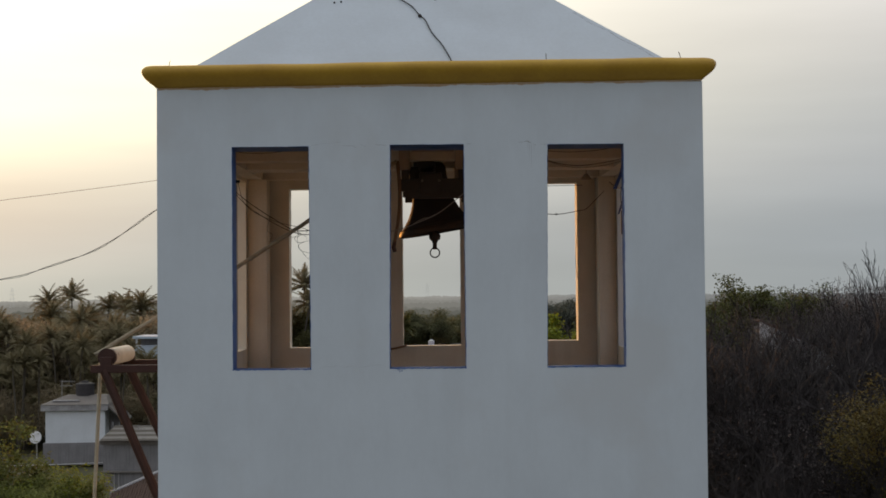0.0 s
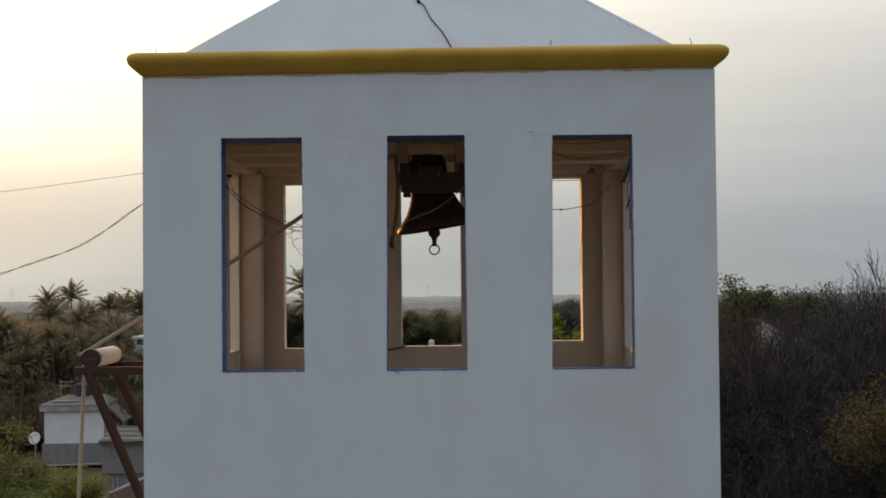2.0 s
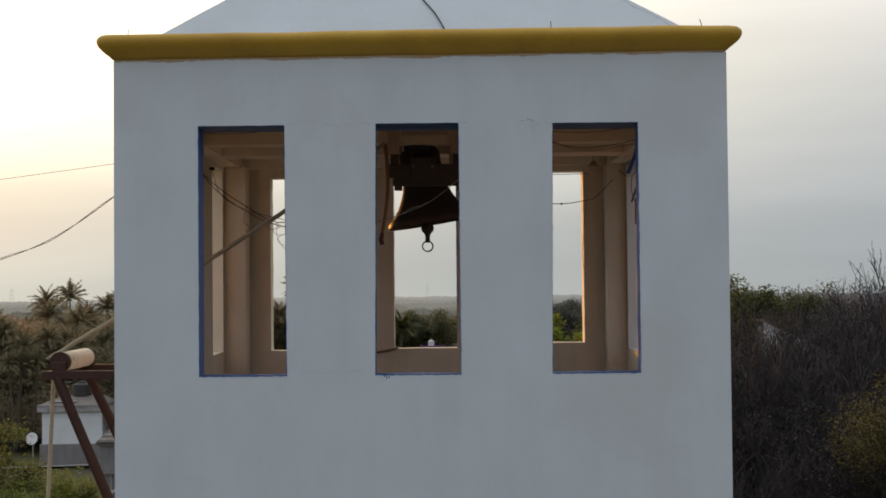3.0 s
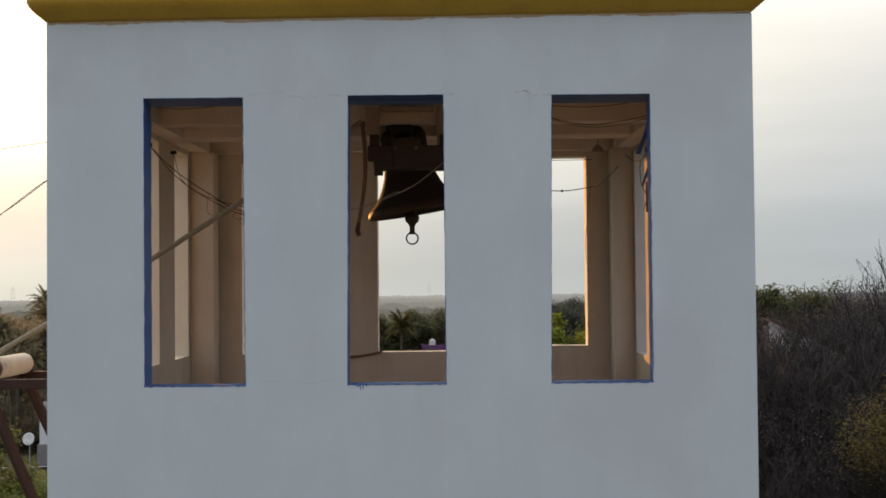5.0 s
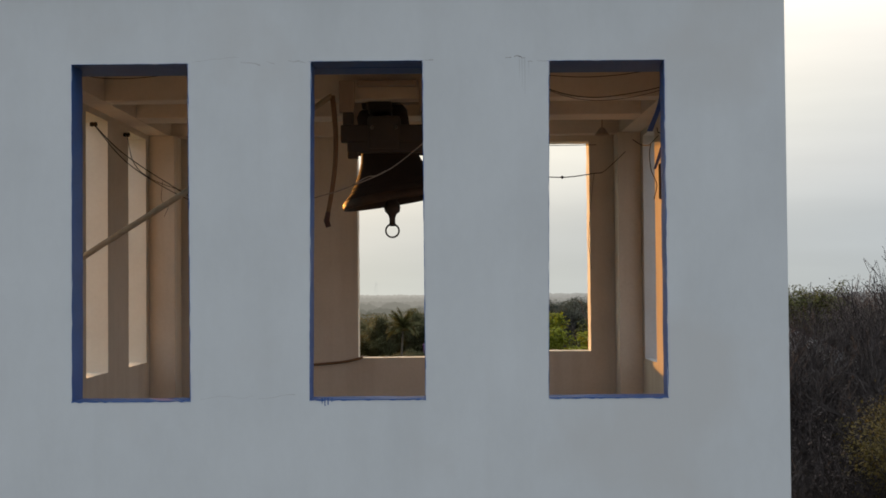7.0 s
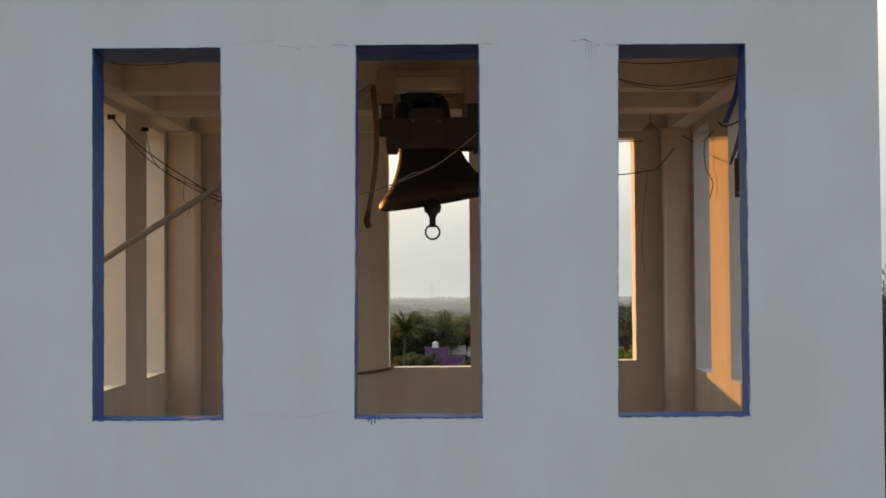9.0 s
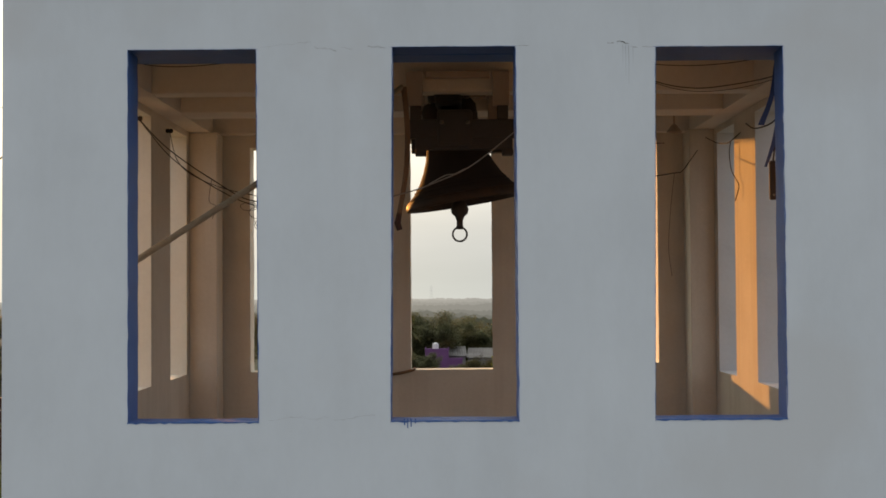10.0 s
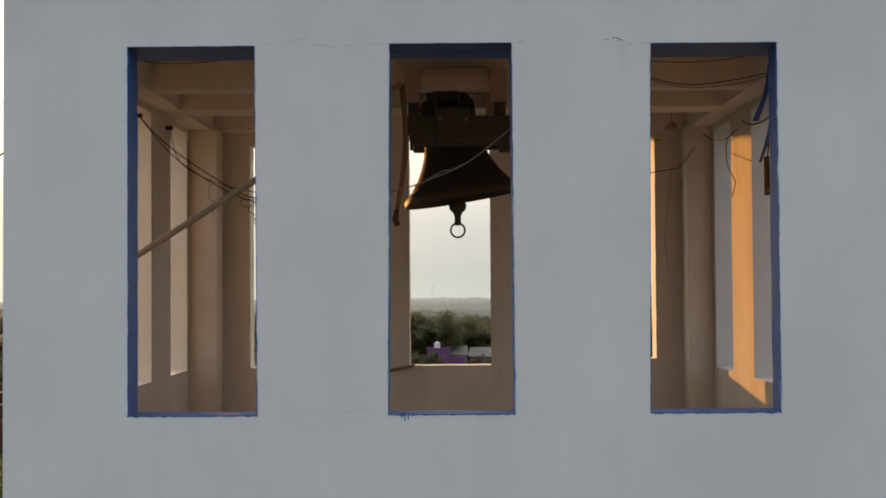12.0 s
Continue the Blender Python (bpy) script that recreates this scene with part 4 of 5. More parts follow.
def ring_mesh(lines, least=0.0):
    verts, faces = [], []
    for pts, rad, depth in lines:
        sides = 8 if depth > 4 else 5 if depth > 2 else 3
        first = len(verts)
        for i, p in enumerate(pts):
            d = (pts[min(i + 1, len(pts) - 1)] - pts[max(i - 1, 0)]).normalized()
            u = d.orthogonal().normalized()
            v = d.cross(u)
            r = max(rad[i], least)
            verts += [(p + (u * math.cos(2 * math.pi * k / sides) + v * math.sin(2 * math.pi * k / sides)) * r)[:] for k in range(sides)]
        for i in range(len(pts) - 1):
            for k in range(sides):
                a, b = first + i * sides + k, first + i * sides + (k + 1) % sides
                faces.append((a, b, b + sides, a + sides))
    return verts, faces


def tree(name, seed, height, label, category, leaf=None, leaf_size=0.25, per=14, leaf_spread=0.35, depth=5, kids=3, spread=0.55, lift=0.12, group="", trunk=0.28, first=0.30, share=1.0, leaf_top=None, twig=0.011):
    rng = random.Random(seed)
    root = thing(name, label, category, (0, 0, 0), group=group)
    lines, tips = [], []
    start = Vector((0, 0, 0))
    bole = [Vector((0.02 * height * math.sin(i * 0.7 + seed), 0.02 * height * math.cos(i * 0.9), height * first * i / 5)) for i in range(6)]
    bole[0] = start
    lines.append((bole, [height * 0.016 * (1.4 - 0.12 * i) for i in range(6)], 9))
    for k in range(kids + 1):
        a = 2 * math.pi * (k + rng.random() * 0.5) / (kids + 1)
        d = Vector((math.cos(a) * 0.75, math.sin(a) * 0.75, 1.0)).normalized()
        branch_lines(rng, bole[rng.choice((4, 5))].copy(), d, height * 0.24, height * 0.010, depth, lines, tips, spread, kids, lift)
    top = max(p.z for l in lines for p in l[0])
    f = height / top
    seen = set()
    for pts, rad, _ in lines:
        for p in pts:
            if id(p) not in seen:
                seen.add(id(p))
                p *= f
    tips = [t * f for t in tips]
    big = [l for l in lines if l[2] == 9]
    v, fc = ring_mesh(big)
    ob = new("trunk", from_arrays("trunk", v, fc, M_BARK))
    ob.parent = root
    v, fc = ring_mesh([l for l in lines if l[2] < 9], twig)
    ob = new("branchwork", from_arrays("branchwork", v, fc, M_BARK))
    ob.parent = root
    ob["kind"] = "stuff"
    if leaf:
        spots = [t for t in tips if rng.random() < share and (leaf_top is None or t.z > leaf_top * height)]
        v, fc = leaf_quads(rng, spots, leaf_size, per, leaf_spread)
        ob = new("crown", from_arrays("crown", v, fc, leaf))
        ob.parent = root
        ob["kind"] = "stuff"
    return root


def plant(models, spots):
    """The first spot of each model takes the model itself, the rest take copies."""
    used = set()
    for k, (m, x, y, z, size, turn) in enumerate(spots):
        if m not in used:
            used.add(m)
            models[m].matrix_basis = pose(x, y, z, 0, 0, turn) @ Matrix.Diagonal((size, size, size, 1))
        else:
            copy_thing(models[m], pose(x, y, z, 0, 0, turn)).scale = (size, size, size)


# coconut palms
palms = [palm_tree(1, 17.6, 0.06, 36, 3.7), palm_tree(2, 15.6, 0.10, 34, 3.7), palm_tree(3, 13.6, -0.05, 36, 4.0), palm_tree(4, 15.0, 0.03, 32, 2.8, M_PALM_G)]
rng = random.Random(21)
spots = [(0, -68.5, 228, GROUND, 0.985, 10), (0, -65.0, 236, GROUND, 1.03, 120), (1, -59.3, 232, GROUND, 1.04, 40), (2, -51.3, 224, GROUND, 1.20, 200),
         (0, -22.9, 215, GROUND, 1.12, 300), (1, -73.0, 215, GROUND, 0.84, 80), (2, -61.0, 210, GROUND, 1.12, 20), (2, -57.0, 238, GROUND, 1.17, 160),
         (3, -5.0, 165, GROUND, 0.95, 60), (1, -22.2, 207, GROUND, 1.07, 20), (0, -20.5, 240, GROUND, 1.0, 30), (1, -24.2, 210, GROUND, 0.96, 200), (2, -33.2, 148, GROUND, 0.80, 70), (1, -31.6, 147, GROUND, 0.66, 130), (0, -36.9, 149, GROUND, 0.66, 10)]
for k in range(150):
    x = rng.uniform(-82, -34)
    y = rng.uniform(172, 250)
    spots.append((k % 3, x * y / 215, y, GROUND, rng.uniform(0.50, 0.88) * (1.0 if k % 3 < 2 else 1.1), rng.uniform(0, 360)))
for k in range(105):
    y = rng.uniform(157, 185)
    spots.append((k % 3, rng.uniform(-0.37, -0.20) * y, y, GROUND, rng.uniform(0.32, 0.74), rng.uniform(0, 360)))
plant(palms, spots)

# leafy trees
leafy = [tree("leafy_tree", 5, 12.0, "green leafy tree with an open uneven crown", "tree", M_LEAF, 0.24, 90, 0.45, 4, 3, group="leafy trees"),
         tree("leafy_tree", 6, 12.0, "yellow-green leafy tree with large leaves", "tree", M_LEAF_Y, 0.20, 50, 0.42, 4, 3, group="leafy trees"),
         tree("leafy_tree", 7, 12.0, "dark green dense leafy tree", "tree", M_LEAF_D, 0.30, 40, 0.55, 4, 3, group="leafy trees"),
         tree("leafy_tree", 8, 12.0, "olive-brown tree with sparse dry leaves", "tree", M_LEAF_O, 0.115, 60, 0.34, 5, 3, group="leafy trees", share=0.6),
         tree("leafy_tree", 9, 12.0, "thin tree with small green leaves at its top", "tree", M_LEAF_D2, 0.15, 80, 0.22, 5, 3, group="leafy trees", lift=0.12, leaf_top=0.8, share=0.6),
         tree("leafy_tree", 10, 18.9, "slim yellow-green leafy tree with a dense top", "tree", M_LEAF_Y, 0.22, 120, 0.30, 4, 3, 0.45, 0.25, group="leafy trees", first=0.6),
         tree("leafy_tree", 12, 12.0, "mid-green leafy tree with a broad layered crown", "tree", M_LEAF_G, 0.34, 50, 0.5, 4, 3, 0.7, 0.0, group="leafy trees"),
         tree("leafy_tree", 14, 12.0, "olive-brown tree among the palms, leaf colour paled for haze", "tree", M_UNDER, 0.42, 44, 0.6, 4, 3, group="leafy trees"),
         tree("leafy_tree", 16, 12.0, "dark leafy tree in the distance, blue haze in its leaf colour", "tree", M_LEAF_HAZED, 0.34, 50, 0.5, 4, 3, 0.7, 0.0, group="leafy trees")]
spots = [(0, -26.7, 62, GROUND, 1.02, 0), (1, -19.6, 52, GROUND, 0.72, 300), (0, -21.4, 60, GROUND, 0.84, 90), (0, -23.4, 61, GROUND, 0.86, 180), (1, -22.0, 63, GROUND, 0.85, 10), (0, -22.6, 60, GROUND, 0.86, 310), (1, -22.6, 62, GROUND, 0.78, 40),
         (5, 6.1, 56, GROUND, 0.945, 0), (5, 7.7, 57, GROUND, 0.945, 140), (2, -24.6, 214, GROUND, 1.36, 0), (2, -21.4, 219, GROUND, 1.38, 70), (2, -23.0, 208, GROUND, 1.2, 150), (2, -8.6, 236, GROUND, 0.62, 20), (2, 12.5, 238, GROUND, 0.55, 80),
         (6, -3.2, 262, GROUND, 1.24, 20), (6, 2.6, 274, GROUND, 1.12, 140), (6, 9.0, 268, GROUND, 1.06, 250), (6, -10, 262, GROUND, 1.14, 50), (6, 14.0, 262, GROUND, 1.0, 50), (6, 4.6, 243, GROUND, 0.55, 150), (6, -5.0, 245, GROUND, 0.66, 60), (3, 6.6, 240, GROUND, 0.66, 10), (3, 8.4, 239, GROUND, 0.62, 90), (3, 4.6, 241, GROUND, 0.58, 40), (3, 10.2, 241, GROUND, 0.70, 200), (6, -5.6, 241, GROUND, 0.62, 100), (6, 2.6, 238, GROUND, 0.50, 300),
         (3, 22.4, 46, GROUND, 1.44, 30), (3, 21.0, 44, GROUND, 0.86, 130), (3, 23.8, 50, GROUND, 1.36, 210), (0, 23.9, 47, GROUND, 1.06, 60),
         (4, 16.5, 79, GROUND, 1.66, 20), (4, 18.8, 81, GROUND, 1.61, 100), (4, 20.6, 80, GROUND, 1.59, 190)]
for k in range(30):
    y = rng.uniform(264, 330)
    spots.append((6 if k % 2 else 2, rng.uniform(-0.10, 0.14) * y, y, GROUND, rng.uniform(0.6, 0.95), rng.uniform(0, 360)))
for k in range(16):
    y = rng.uniform(222, 262)
    spots.append((8, rng.uniform(0.076, 0.16) * y, y, GROUND, rng.uniform(1.2, 1.42), rng.uniform(0, 360)))
for k in range(30):
    y = rng.uniform(172, 240)
    spots.append((7, rng.uniform(-0.36, -0.15) * y, y, GROUND, rng.uniform(0.7, 1.30), rng.uniform(0, 360)))
for k in range(30):
    y = rng.uniform(140, 230)
    spots.append((2, rng.uniform(0.16, 0.36) * y, y, GROUND, rng.uniform(0.8, 1.15), rng.uniform(0, 360)))
plant(leafy, spots)

# bare trees
bare = [tree("bare_tree", 31, 19.0, "dark leafless tree with a dense tangle of twigs", "tree", None, depth=6, kids=3, spread=0.95, lift=0.02, group="bare trees", first=0.22, twig=0.017),
        tree("bare_tree", 32, 18.0, "dark leafless tree with a few brown leaves", "tree", M_TWIGLEAF, 0.12, 5, 0.25, 6, 3, 0.9, 0.0, group="bare trees", first=0.2, share=0.8, twig=0.017),
        tree("bare_tree", 33, 20.0, "tall leafless tree with upright twigs", "tree", None, depth=6, kids=3, spread=0.6, lift=0.16, group="bare trees", first=0.2)]
spots = [(0, 20.5, 60, GROUND, 1.00, 0), (0, 14.9, 61, GROUND, 0.98, 80), (0, 25.5, 63, GROUND, 1.03, 140), (0, 23.6, 67, GROUND, 1.0, 210), (0, 15.2, 79, GROUND, 1.0, 290),
         (1, 28.5, 70, GROUND, 1.08, 20), (0, 14.6, 66, GROUND, 0.98, 170), (1, 24.0, 56, GROUND, 0.90, 320), (0, 19.0, 55, GROUND, 0.82, 120), (0, 31.0, 62, GROUND, 1.0, 250),
         (1, 17.2, 58, GROUND, 0.97, 50), (0, 18.6, 62, GROUND, 1.0, 230), (0, 16.2, 64, GROUND, 0.99, 330), (2, 24.6, 64, GROUND, 1.10, 40), (2, 27.6, 66, GROUND, 1.18, 150), (2, 22.8, 64, GROUND, 1.00, 200), (0, 25.4, 73, GROUND, 1.02, 60), (1, 27.5, 76, GROUND, 1.08, 100), (0, 17.0, 78, GROUND, 1.02, 200),
         (0, 20.0, 50, GROUND, 0.74, 40), (0, 17.2, 52, GROUND, 0.74, 240), (0, 29.0, 84, GROUND, 1.03, 310), (1, 19.5, 84, GROUND, 1.06, 330)]
plant(bare, spots)


# woods further off, one mesh of leaf clumps per belt
def woods(name, seed, count, near, far, low, high, mat, label, leaf=0.9, per=26, left=-0.5, right=0.5, clumps=7, spread=0.13, crest=0.9, girth=0.42):
    rng = random.Random(seed)
    verts, faces = [], []
    for _ in range(count):
        y = rng.uniform(near, far)
        x = rng.uniform(left, right) * y
        h = rng.uniform(low, high)
        spots = []
        for k in range(clumps):
            a = rng.uniform(0, 2 * math.pi)
            q = rng.uniform(0.05, girth) * h
            spots.append((x + q * math.cos(a), y + q * math.sin(a), GROUND + h * rng.uniform(0.35, crest)))
        v, f = leaf_quads(rng, spots, leaf * y / 350, per, h * spread)
        b = len(verts)
        verts += v
        faces += [tuple(i + b for i in q) for q in f]
    ob = new(name, from_arrays(name, verts, faces, mat))
    return tagged(ob, label, "woods", kind="stuff")


woods("undergrowth", 52, 400, 180, 245, 7, 13.5, M_UNDER, "dense dark thicket between the palm trunks", 0.60, 90, -0.38, -0.165)
woods("undergrowth", 53, 210, 160, 176, 4, 8.0, M_UNDER, "lower thicket in front of the palm trunks", 0.6, 90, -0.38, -0.19)
woods("undergrowth", 54, 180, 73, 78, 16.5, 18.8, M_TWIGLEAF, "dense brown thicket behind the bare trees", 0.5, 60, 0.185, 0.46, 18, 0.05, 0.93, 0.2)
woods("undergrowth", 57, 150, 70, 76, 19.7, 20.4, M_TWIGLEAF, "tall brown thicket under the upright twigs", 0.6, 60, 0.325, 0.46, 16, 0.035, 0.94, 0.1)
woods("undergrowth", 59, 150, 80, 88, 19.5, 20.2, M_TWIGLEAF, "dense brown thicket along the skyline", 0.6, 60, 0.28, 0.46, 24, 0.03, 0.93, 0.12)
woods("undergrowth", 58, 150, 64, 67, 18.0, 19.2, M_TWIGLEAF, "tangle of dry leaves before the white roof board", 0.36, 40, 0.235, 0.345, 10, 0.05, 0.97, 0.12)
woods("undergrowth", 60, 60, 66, 68.5, 17.6, 18.7, M_TWIGLEAF, "fine dry twigs and leaves over the end of the roof board", 0.34, 60, 0.262, 0.305, 14, 0.03, 0.97, 0.05)
woods("undergrowth", 56, 85, 57, 63, 10.0, 16.6, M_TWIGLEAF, "thin tangle of dry leaves in front of the house", 0.42, 26, 0.215, 0.42, 14, 0.06, 0.95, 0.2)
woods("undergrowth", 55, 110, 68, 73, 9.0, 16.5, M_TWIGLEAF, "thin brown thicket among the bare trees", 0.55, 40, 0.16, 0.42)
woods("far_woods", 51, 520, 300, 430, 7, 12, M_LEAF_D, "belt of dark green trees across the plain")


# airlight colours, mixed into the far trees' material as emission
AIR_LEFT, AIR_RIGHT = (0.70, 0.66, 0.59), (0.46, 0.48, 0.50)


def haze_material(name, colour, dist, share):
    """A far backdrop: dim foliage, the air's glow mixed in as emission, brighter towards the sunset."""
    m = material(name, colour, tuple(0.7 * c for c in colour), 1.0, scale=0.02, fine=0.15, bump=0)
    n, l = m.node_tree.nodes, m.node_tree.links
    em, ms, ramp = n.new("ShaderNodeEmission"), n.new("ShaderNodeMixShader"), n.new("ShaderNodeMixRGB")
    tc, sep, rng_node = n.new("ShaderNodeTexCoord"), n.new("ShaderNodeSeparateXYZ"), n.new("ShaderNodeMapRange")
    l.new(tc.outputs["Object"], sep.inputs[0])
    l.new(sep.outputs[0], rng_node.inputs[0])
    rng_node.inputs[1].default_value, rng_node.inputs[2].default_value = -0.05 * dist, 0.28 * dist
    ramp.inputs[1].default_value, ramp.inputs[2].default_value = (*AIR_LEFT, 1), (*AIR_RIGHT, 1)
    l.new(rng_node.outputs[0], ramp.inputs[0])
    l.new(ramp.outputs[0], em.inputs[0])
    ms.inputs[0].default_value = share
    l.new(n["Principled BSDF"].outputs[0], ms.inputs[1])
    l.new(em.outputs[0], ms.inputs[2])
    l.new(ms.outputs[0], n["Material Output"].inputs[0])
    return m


def far_ridge(name, seed, dist, top, share, lumps, label):
    """A far line of treetops with an uneven outline, some metres deep."""
    bm = bmesh.new()
    n, front, back = 2400, [], []
    for i in range(n + 1):
        a = radians(-48 + 96 * i / n)
        u = a * dist
        tall = top - GROUND
        crowns = math.sqrt(abs(noise.noise(Vector((u * 0.06, seed, 3))))) * (0.5 + noise.noise(Vector((u * 0.02, seed, 5))))
        h = top + tall * (0.10 * noise.noise(Vector((u * 0.012, seed, 0))) + lumps * crowns + 0.12 * abs(noise.noise(Vector((u * 0.2, seed, 7)))) + 0.09 * noise.noise(Vector((u * 0.7, seed, 9))) - 0.5 * lumps)
        x, y = math.sin(a) * dist, math.cos(a) * dist
        front.append((bm.verts.new((x, y, GROUND - 1)), bm.verts.new((x, y, h))))
        back.append(bm.verts.new((x * 1.03, y * 1.03, h - 1.0)))
    for i in range(n):
        bm.faces.new((front[i][0], front[i + 1][0], front[i + 1][1], front[i][1]))
        bm.faces.new((front[i][1], front[i + 1][1], back[i + 1], back[i]))
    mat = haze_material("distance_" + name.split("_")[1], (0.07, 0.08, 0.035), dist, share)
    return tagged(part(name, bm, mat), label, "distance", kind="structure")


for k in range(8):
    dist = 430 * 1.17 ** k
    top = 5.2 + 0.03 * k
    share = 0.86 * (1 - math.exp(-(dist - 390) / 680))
    far_ridge("backdrop_%d" % (k + 1), 3 + 4 * k, dist, top, share, 0.5 if k < 4 else 0.18, "line of distant trees with glowing haze put into their material")
M_HAZE2 = material("galvanised_steel", (0.62, 0.62, 0.62), (0.5, 0.5, 0.5), 0.5, 0.3)

# ---- houses ----
M_HWALL = material("white_house_paint", (0.70, 0.73, 0.77), (0.55, 0.57, 0.59), 0.9, scale=0.6, fine=6, bump=0.1)
M_HGREY = material("grey_cement_render", (0.25, 0.24, 0.245), (0.15, 0.145, 0.148), 0.9, scale=0.8, fine=7, streak=((0.12, 0.115, 0.12), 0.6))
M_HROOF = material("stained_roof_slab", (0.22, 0.20, 0.185), (0.11, 0.095, 0.085), 0.9, scale=0.5, fine=6)
M_HBLUE = material("pale_blue_house_paint", (0.45, 0.52, 0.60), (0.36, 0.42, 0.48), 0.9, scale=0.6, fine=6)
M_PURPLE = material("purple_house_paint", (0.155, 0.06, 0.185), (0.115, 0.045, 0.135), 0.8, scale=0.6, fine=6)
M_TANKW = material("white_tank_plastic", (0.72, 0.72, 0.72), None, 0.5)
M_TANKB = material("black_tank_plastic", (0.045, 0.04, 0.042), None, 0.75)
M_DARK = material("dark_window_opening", (0.03, 0.03, 0.035), None, 0.3)
M_TIN = material("weathered_metal_sheet", (0.42, 0.41, 0.40), (0.20, 0.18, 0.165), 0.6, 0.2, scale=0.7, fine=5)
M_TILE = material("dark_clay_tile", (0.10, 0.06, 0.045), (0.06, 0.04, 0.03), 0.9, scale=0.8, fine=6)


def flat_house(label, at, rz, w, d, h, wall, eave=0.4, slab=0.3, openings=(), top=None):
    """A flat-roofed house: walls, roof slab, parapet and openings (x, z, w, h) in its front."""
    root = thing("house", label, "house", at, rz)
    part("wall", box(bmesh.new(), (-w / 2, 0, -0.5), (w / 2, d, h), 0.02), wall, root)
    roof = part("roof", box(bmesh.new(), (-w / 2 - eave, -eave, h), (w / 2 + eave, d + eave, h + slab), 0.03), top or M_HROOF, root)
    for x0, x1, y0, y1 in ((-w / 2 - eave, w / 2 + eave, -eave, -eave + 0.12), (-w / 2 - eave, -w / 2 - eave + 0.12, -eave + 0.12, d + eave), (w / 2 + eave - 0.12, w / 2 + eave, -eave + 0.12, d + eave)):
        part("parapet", box(bmesh.new(), (x0, y0, h + slab), (x1, y1, h + slab + 0.22)), top or M_HROOF, roof)
    for x, z, ww, hh in openings:
        win = part("window", box(bmesh.new(), (x - ww / 2, -0.03, z), (x + ww / 2, 0.05, z + hh)), M_DARK, root)
        part("frame", box(bmesh.new(), (x - ww / 2 - 0.06, -0.045, z - 0.06), (x + ww / 2 + 0.06, -0.031, z)), M_HWALL, win)
        part("sunshade", box(bmesh.new(), (x - ww / 2 - 0.2, -0.5, z + hh + 0.05), (x + ww / 2 + 0.2, 0.0, z + hh + 0.13)), M_HROOF, win)
    return root


def water_tank(label, at, r, h, mat):
    root = thing("water_tank", label, "water tank", at)
    part("body", lathe(bmesh.new(), [(0.001, 0), (r, 0), (r, h * 0.28), (r * 0.97, h * 0.30), (r, h * 0.32), (r, h * 0.6), (r * 0.97, h * 0.62), (r, h * 0.64), (r, h * 0.85), (r * 0.4, h * 0.97), (r * 0.4, h), (0.001, h)], 20), mat, root)
    part("lid", lathe(bmesh.new(), [(0.001, h), (r * 0.42, h), (r * 0.42, h * 1.05), (0.001, h * 1.08)], 16), mat, root)
    return root


M_FASCIA = material("stained_white_fascia", (0.44, 0.43, 0.44), (0.20, 0.19, 0.19), 0.9, scale=0.9, fine=5, mixing=0.9)


def hull(bm, points, faces):
    """A closed body from its corners."""
    v = [bm.verts.new(p) for p in points]
    for f in faces:
        bm.faces.new([v[i] for i in f])
    return bm


BLOCK = ((0, 1, 2, 3), (4, 5, 6, 7), (0, 1, 5, 4), (1, 2, 6, 5), (2, 3, 7, 6), (3, 0, 4, 7))
white = thing("house", "white house with a low tiled roof, stained fascia and grey plinth", "house", (-41.3, 146, GROUND + 0.4), 4)
part("wall", box(bmesh.new(), (-3.3, 0, -0.5), (3.3, 6, 5.6), 0.02), M_HWALL, white)
part("plinth", box(bmesh.new(), (-3.55, -0.12, -0.5), (3.36, 6, 2.0), 0.03), M_HGREY, white)
part("fascia", box(bmesh.new(), (-3.75, -0.45, 5.6), (3.7, 6.45, 6.3), 0.03), M_FASCIA, white, "stained pale fascia")
part("roof", hull(bmesh.new(), [(-3.85, -0.55, 6.3), (3.8, -0.55, 6.3), (3.8, 6.55, 6.3), (-3.85, 6.55, 6.3), (-1.5, 2.6, 7.15), (3.0, 2.6, 7.15), (3.0, 3.6, 7.15), (-1.5, 3.6, 7.15)], BLOCK), M_HROOF, white)
part("ridge_slab", box(bmesh.new(), (-2.6, 0.3, 6.62), (0.4, 0.9, 6.74), 0.02), M_FASCIA, white)
part("veranda_roof", hull(bmesh.new(), [(3.7, -0.3, 5.95), (5.5, -0.1, 4.2), (5.5, 5.0, 4.2), (3.7, 5.0, 5.95), (3.7, -0.3, 6.2), (5.6, -0.1, 4.4), (5.6, 5.0, 4.4), (3.7, 5.0, 6.2)], BLOCK), M_HROOF, white)
part("veranda_wall", box(bmesh.new(), (3.3, 3.0, -0.5), (5.4, 3.2, 5.2)), M_HGREY, white)
for x in (4.15, 4.85, 5.4):
    part("post", box(bmesh.new(), (x - 0.08, 0.0, -0.5), (x + 0.08, 0.16, 4.25)), M_HGREY, white)
water_tank("black plastic tank on the house roof", (-41.0, 149.2, 2.5), 1.05, 1.55, M_TANKB)
aerial = thing("television_aerial", "thin metal television aerial on the house roof", "aerial", (-43.2, 147.5, 2.0))
part("mast", tube(bmesh.new(), [(0, 0, 0), (0, 0, 2.4)], 0.04, 6), M_TIN, aerial)
for z, l in ((2.2, 1.5), (1.7, 1.2)):
    part("rod", tube(bmesh.new(), [(-0.2, 0, z), (l, 0, z)], 0.035, 5), M_TIN, aerial)
grey = flat_house("low grey cement house with weathered streaked walls", (-30.35, 128, GROUND), -3, 7.0, 5, 4.15, M_HGREY, 0.3, 0.2)
